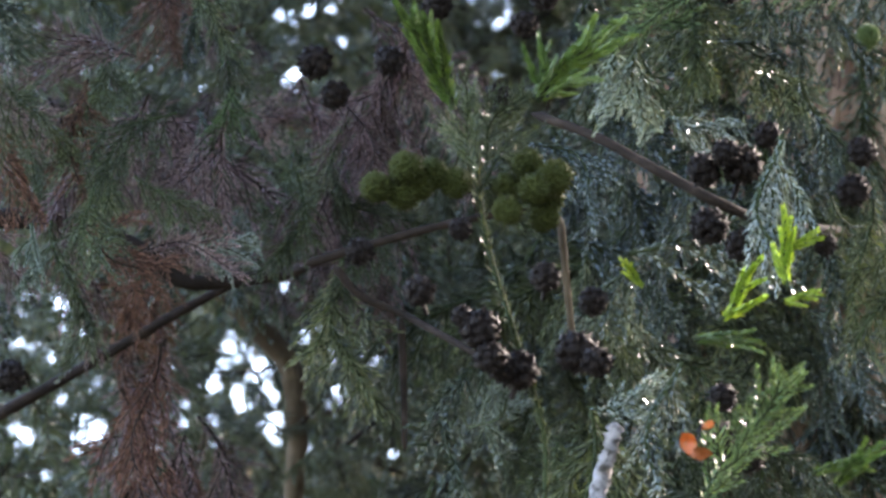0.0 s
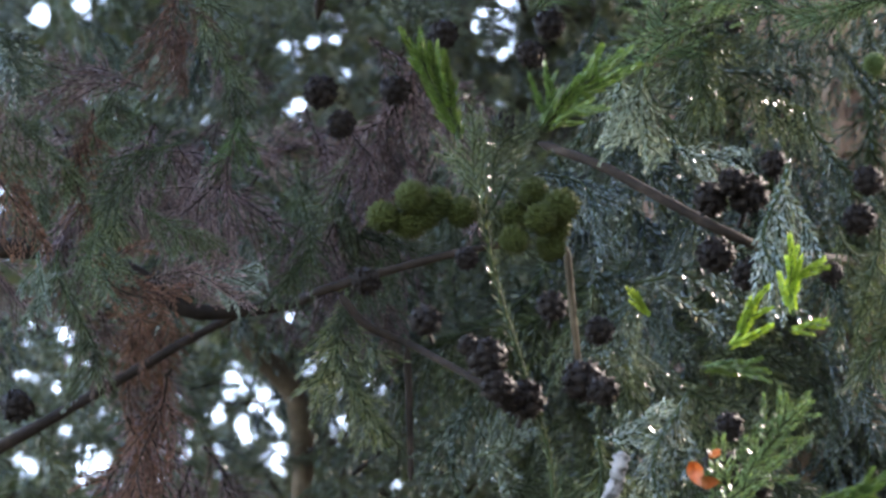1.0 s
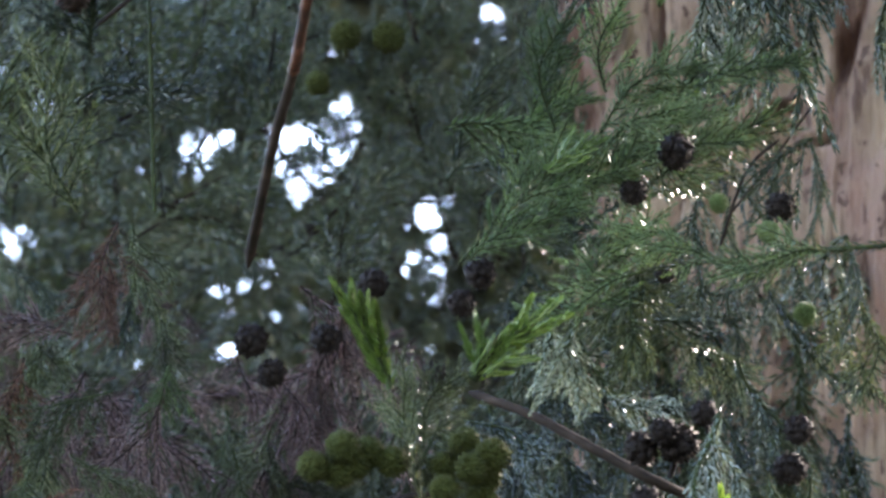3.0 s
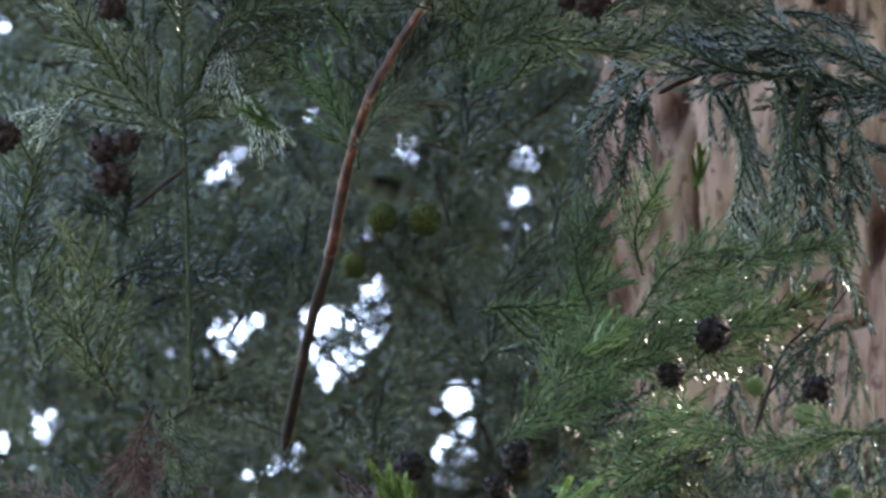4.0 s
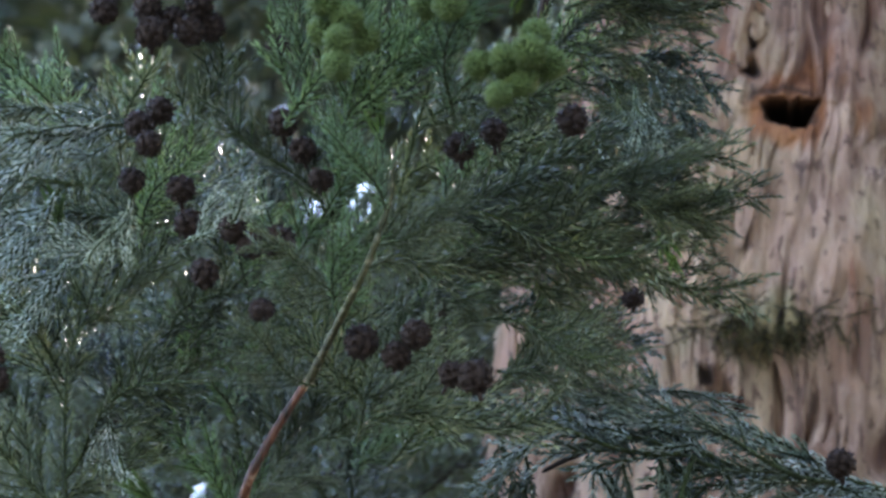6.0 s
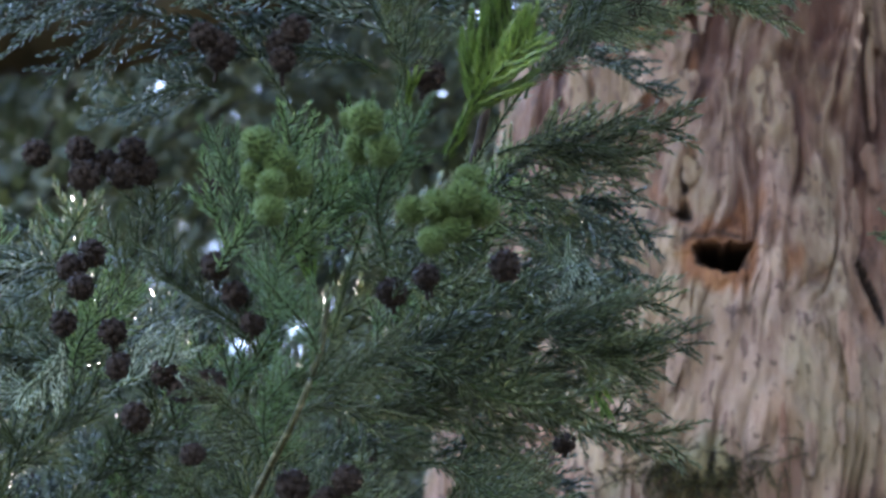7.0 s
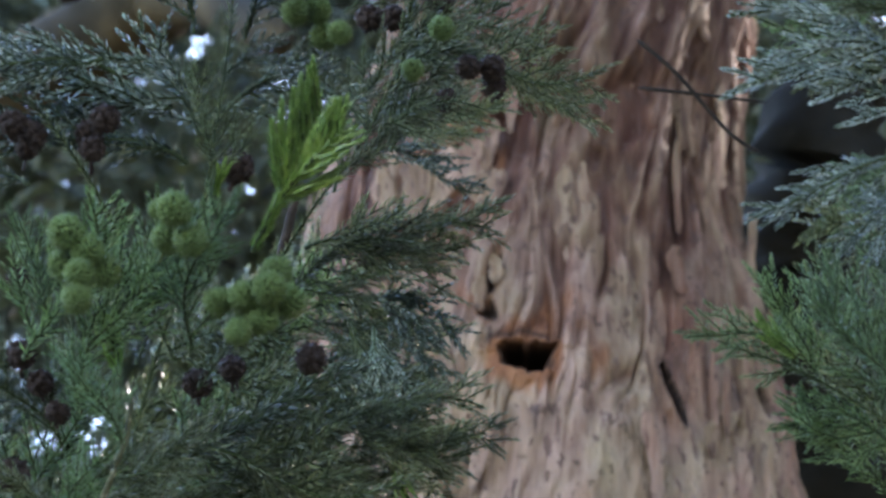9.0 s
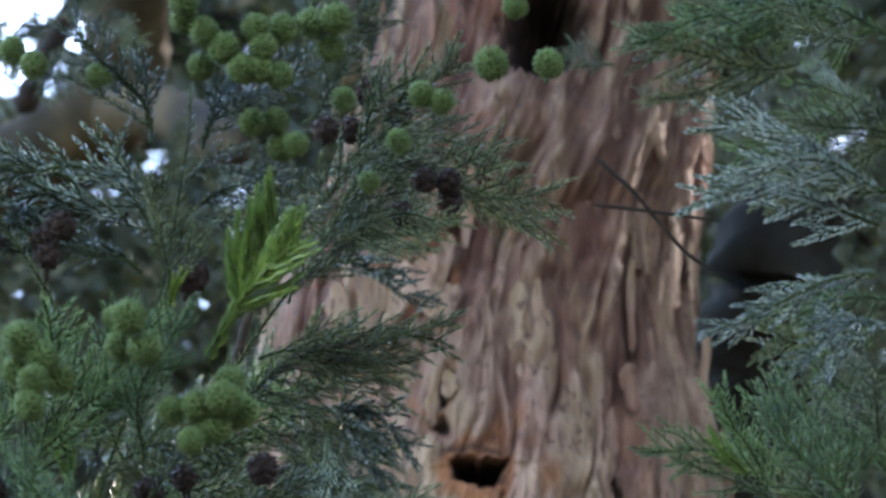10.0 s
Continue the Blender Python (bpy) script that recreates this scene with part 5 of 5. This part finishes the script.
# ---- fuller foliage, stretch by stretch ----
fill(CENTRE, 28, (-1.625, 17.637, 1.655, 13.647), (4.23, 4.78), ["fan", "blue", "fan", "blue"], (-75, 40), (0.7, 1.05))
fill(DARK, 20, (1.169, 18.553, 4.562, 16.763), (4.23, 4.68), ["blue", "blue", "fan", "rope"], (-80, 30), (0.7, 1.1))
fill(DARK, 20, (1.256, 16.203, 4.483, 13.606), (4.13, 4.68), ["fan", "blue", "fan", "blue"], (-75, 40), (0.7, 1.1))
fill(DARK, 29, (0.891, 17.228, 4.481, 13.504), (4.48, 4.88), ["fan", "blue", "fan"], (-80, 40), (1.0, 1.4))
fill(DARK, 10, (2.517, 18.741, 4.559, 16.661), (4.48, 4.88), ["blue", "fan"], (-80, 40), (1.0, 1.4))
fill(CENTRE, 7, (1.477, 17.070, 2.598, 13.535), (4.33, 4.78), ["fan", "fan", "blue"], (-80, 25), (0.9, 1.3))
fill(LEFT, 44, (-4.700, 18.715, -1.832, 15.594), (4.28, 4.98), ["dead", "rust", "dead", "blue", "dead", "fan"], (-85, 45), (0.5, 0.9), 1.3)
fill(LEFT, 26, (-4.700, 18.750, -1.900, 15.900), (4.12, 4.30), ["dead", "fan", "rust", "blue", "sheen", "fan"], (-80, 50), (0.45, 0.75), 1.3)
fill(DARK, 6, (2.400, 15.600, 4.700, 13.500), (4.30, 4.60), ["fan", "fan", "blue"], (-80, 40), (0.8, 1.1))
fill(LEFT, 18, (-3.051, 16.194, -2.024, 13.856), (4.38, 4.88), ["dead", "dead", "rust"], (-92, 12), (0.7, 1.0), 1.3)
fill(LEFT, 3, (-4.421, 18.414, -1.935, 16.103), (4.13, 4.33), ["fan", "fan", "lush"], (-65, 40), (0.5, 0.7), 1.2)
fill(LEFT, 18, (-1.500, 18.200, -0.250, 16.100), (4.38, 4.68), ["dead", "dead", "fan"], (-90, 35), (0.5, 0.8), 1.1)
fill(PALE, 13, (-4.580, 15.762, -0.447, 13.554), (5.08, 5.68), ["fan", "blue"], (-70, 50), (0.7, 1.1), 1.6)
fill(LOWR, 14, (0.582, 19.656, 2.624, 17.506), (4.18, 4.68), ["lush", "blue", "fan"], (30, 40), (0.7, 1.0), 1.2)
fill(STEM, 17, (-4.521, 23.367, -0.593, 18.651), (4.18, 4.88), ["fan", "fan", "blue"], (90, 32), (0.8, 1.2), 1.2)
fill(RED, 19, (-1.083, 23.445, 0.915, 18.657), (4.18, 4.78), ["fan", "lush", "fan", "blue"], (60, 35), (0.8, 1.1), 1.2)
fill(STEM, 11, (-3.732, 25.001, -0.836, 23.549), (4.18, 4.78), ["fan", "blue", "blue"], (185, 25), (0.8, 1.1), 1.2)
fill(STEM, 11, (-3.679, 23.729, 0.297, 21.930), (4.18, 4.68), ["fan", "fan", "blue"], (95, 28), (0.8, 1.1), 1.2)
fill(RED, 14, (0.094, 24.788, 2.115, 22.245), (4.08, 4.58), ["fan", "fan", "blue"], (2, 18), (0.7, 1.0), 1.2)
fill(UPL, 23, (-2.435, 25.135, 2.311, 22.944), (4.08, 4.68), ["fan", "lush", "blue"], (85, 30), (0.7, 1.0), 1.2)
sprays(UPR, 4.08, [("blue", 3.30, 25.30, -25, 0.65), ("blue", 3.55, 25.20, -50, 0.55), ("sheen", 3.30, 25.05, -60, 0.55), ("fan", 3.05, 25.10, -35, 0.6), ("blue", 3.20, 24.80, -40, 0.6)])
sprays(UPL, 3.92, [("blue", -1.00, 27.45, 186, 0.9), ("blue", -0.55, 27.25, 172, 0.9), ("blue", -0.75, 26.95, 195, 0.9), ("sheen", -0.10, 27.55, 178, 0.8), ("blue", -1.35, 27.15, 178, 0.9)])
fill(RIGHT, 11, (2.600, 19.700, 4.900, 17.700), (4.20, 4.50), ["blue", "rope", "fan"], (-80, 28), (0.5, 0.8))
fill(UPR, 4, (2.456, 28.393, 3.506, 26.307), (4.23, 4.48), ["fan", "fan"], (55, 22), (0.7, 0.9))
fill(FAR_R, 2, (8.329, 28.945, 9.679, 25.886), (3.98, 4.68), ["fan", "blue"], (165, 25), (0.5, 0.8))
fill(LOW_FR, 2, (8.178, 25.072, 9.540, 23.089), (3.98, 4.48), ["fan", "fan"], (100, 18), (0.8, 1.1))
strewn("foliage", TREE, SPRAY["mid"], 300, (-5.022, 23.452, 1.398, 18.146), (4.9, 6.2), (70, 50), (0.7, 1.2), [LEAF, TWIG], "green needle sprays inside the crown", 1.25)
strewn("foliage", TREE, SPRAY["mid"], 240, (-5.014, 18.604, 4.786, 13.193), (4.8, 6.0), (-60, 60), (0.7, 1.2), [LEAF, TWIG], "green needle sprays inside the crown", 1.25)

fill(UPR, 8, (2.450, 25.900, 3.150, 24.300), (4.10, 4.30), ["fan", "blue"], (-20, 35), (0.5, 0.75))
sprays(RIGHT, 4.2, [("cord", 5.514, 21.389, 172, 1.1), ("rope", 6.162, 21.252, 172, 1.1), ("cord", 4.916, 21.465, -75, 0.9), ("cord", 5.405, 21.392, -85, 0.9), ("rope", 5.188, 21.433, 160, 1.0), ("cord", 5.730, 21.342, 185, 1.0)])
sprays(DARK, 3.98, [("sheen", 1.674, 17.961, -75, 0.8), ("sheen", 1.914, 17.882, -88, 0.8), ("sheen", 3.211, 17.021, -72, 1.0), ("sheen", 3.285, 16.688, -82, 0.8), ("sheen", 2.121, 17.267, -20, 0.6), ("sheen", 1.348, 14.568, 20, 0.7), ("sheen", 0.239, 14.370, 60, 0.6), ("sheen", 2.250, 14.967, -86, 0.9)])
sprays(STEM, 4.0, [("sheen", -2.281, 23.467, 205, 0.8), ("sheen", -1.928, 24.751, 190, 1.0), ("sheen", -2.411, 24.075, 205, 0.9), ("sheen", -1.838, 23.529, 150, 0.6), ("sheen", -1.909, 22.098, 250, 0.6), ("sheen", -4.057, 22.720, 55, 0.7), ("sheen", -1.775, 21.701, -50, 0.7), ("sheen", -3.307, 21.517, 200, 0.6)])
sprays(UPL, 3.88, [("sheen", 1.213, 26.998, 160, 1.1), ("sheen", 0.514, 27.416, 165, 0.9), ("sheen", -1.717, 24.039, 240, 0.6), ("sheen", -1.199, 23.597, 60, 0.7)])
fill(UPR, 2, (2.400, 27.398, 3.373, 26.171), (4.28, 4.58), ["fan", "fan", "blue"], (40, 25), (0.7, 0.9))
fill(UPR, 3, (2.676, 27.844, 4.224, 26.770), (4.20, 4.48), ["fan"], (25, 30), (0.7, 1.0))
sprays(RED, 3.8, [("fan", 0.127, 22.337, 150, 0.6), ("lush", 0.341, 22.901, 70, 0.6), ("fan", 0.505, 23.158, 160, 0.6), ("fan", 0.695, 23.620, 30, 0.6), ("lush", 0.804, 23.927, 110, 0.6), ("fan", -0.616, 21.102, 30, 0.5)])


def fringe(parent):
    """Small sprays that reach in over the rims of the larger openings."""
    for turn, up, w in list(GAPS):
        for _ in range(1 + int(w > 0.11) + 2 * int(w > 0.17)):
            a, far = RNG.uniform(0, 2 * math.pi), RNG.uniform(4.7, 5.6)
            kind = ("fan", "blue", "fan")[RNG.integers(3)]
            size = RNG.uniform(0.9, 1.5) * radians(w) * far / 0.12
            point = math.degrees(a) + 180 + RNG.uniform(-40, 40)
            m = lie(turn + 1.15 * w * math.cos(a), up + 1.05 * w * math.sin(a), far, point, RNG.uniform(-20, 20), RNG.uniform(-40, 40), max(0.3, size))
            part("spray", SPRAY[kind][RNG.integers(len(SPRAY[kind]))], parent, "", m)


fringe(PALE)


# ---- moss on the knot ----
def moss_tuft():
    r = np.random.default_rng(9)
    lines = []
    for _ in range(190):
        d = np.array([r.normal(0, 0.6), -0.35 - 0.5 * r.random(), r.normal(-0.35, 0.4)])
        p = np.array([r.normal(0, 0.032), 0.004, r.normal(0, 0.012)])
        w = np.linspace(0, 1, 5)[:, None]
        lines.append(p + d * 0.020 * w + np.array([0, 0, -0.008]) * w ** 2)
    return shoots_mesh("moss_tuft", lines, LEAF_MOSS, TWIG, 0.006, 0.0022, 0.0012, 0.9, stem=0.0007)


part("moss_tuft", moss_tuft(), TRUNK, "shaggy brown-green moss on a knot", Matrix.Translation(KNOT[2] + Vector((0, -0.012, 0))))


# ---- a dry leaf caught in the needles ----
def dry_leaf(seed):
    r = np.random.default_rng(seed)
    u, v = np.meshgrid(np.linspace(0, 1, 9), np.linspace(-1, 1, 5), indexing="ij")
    w = 0.30 * np.sin(np.pi * u ** 0.8) + 0.02
    top = np.stack([u, v * w, 0.35 * (v * w) ** 2 * 4 + 0.18 * np.sin(u * 4 + seed) + 0.02 * r.normal(size=u.shape)], -1).reshape(-1, 3)
    i, j = np.meshgrid(np.arange(8), np.arange(4), indexing="ij")
    q = np.stack([i * 5 + j, i * 5 + j + 1, (i + 1) * 5 + j + 1, (i + 1) * 5 + j], -1).reshape(-1, 4)
    return mesh_of("dry_leaf", np.concatenate([top, top - [0, 0, 0.012]]), [np.concatenate([q, q[:, ::-1] + 45])], [LEAF_DRY], smooth=True)


for turn, up, angle, size in [(2.240, 14.330, -62, 0.016), (2.330, 14.190, -20, 0.013), (2.520, 14.440, -140, 0.008)]:
    part("dry_leaf", dry_leaf(int(size * 1000)), LOWR, "curled orange dry leaf", lie(turn, up, 3.70, angle, 10, 20, size))
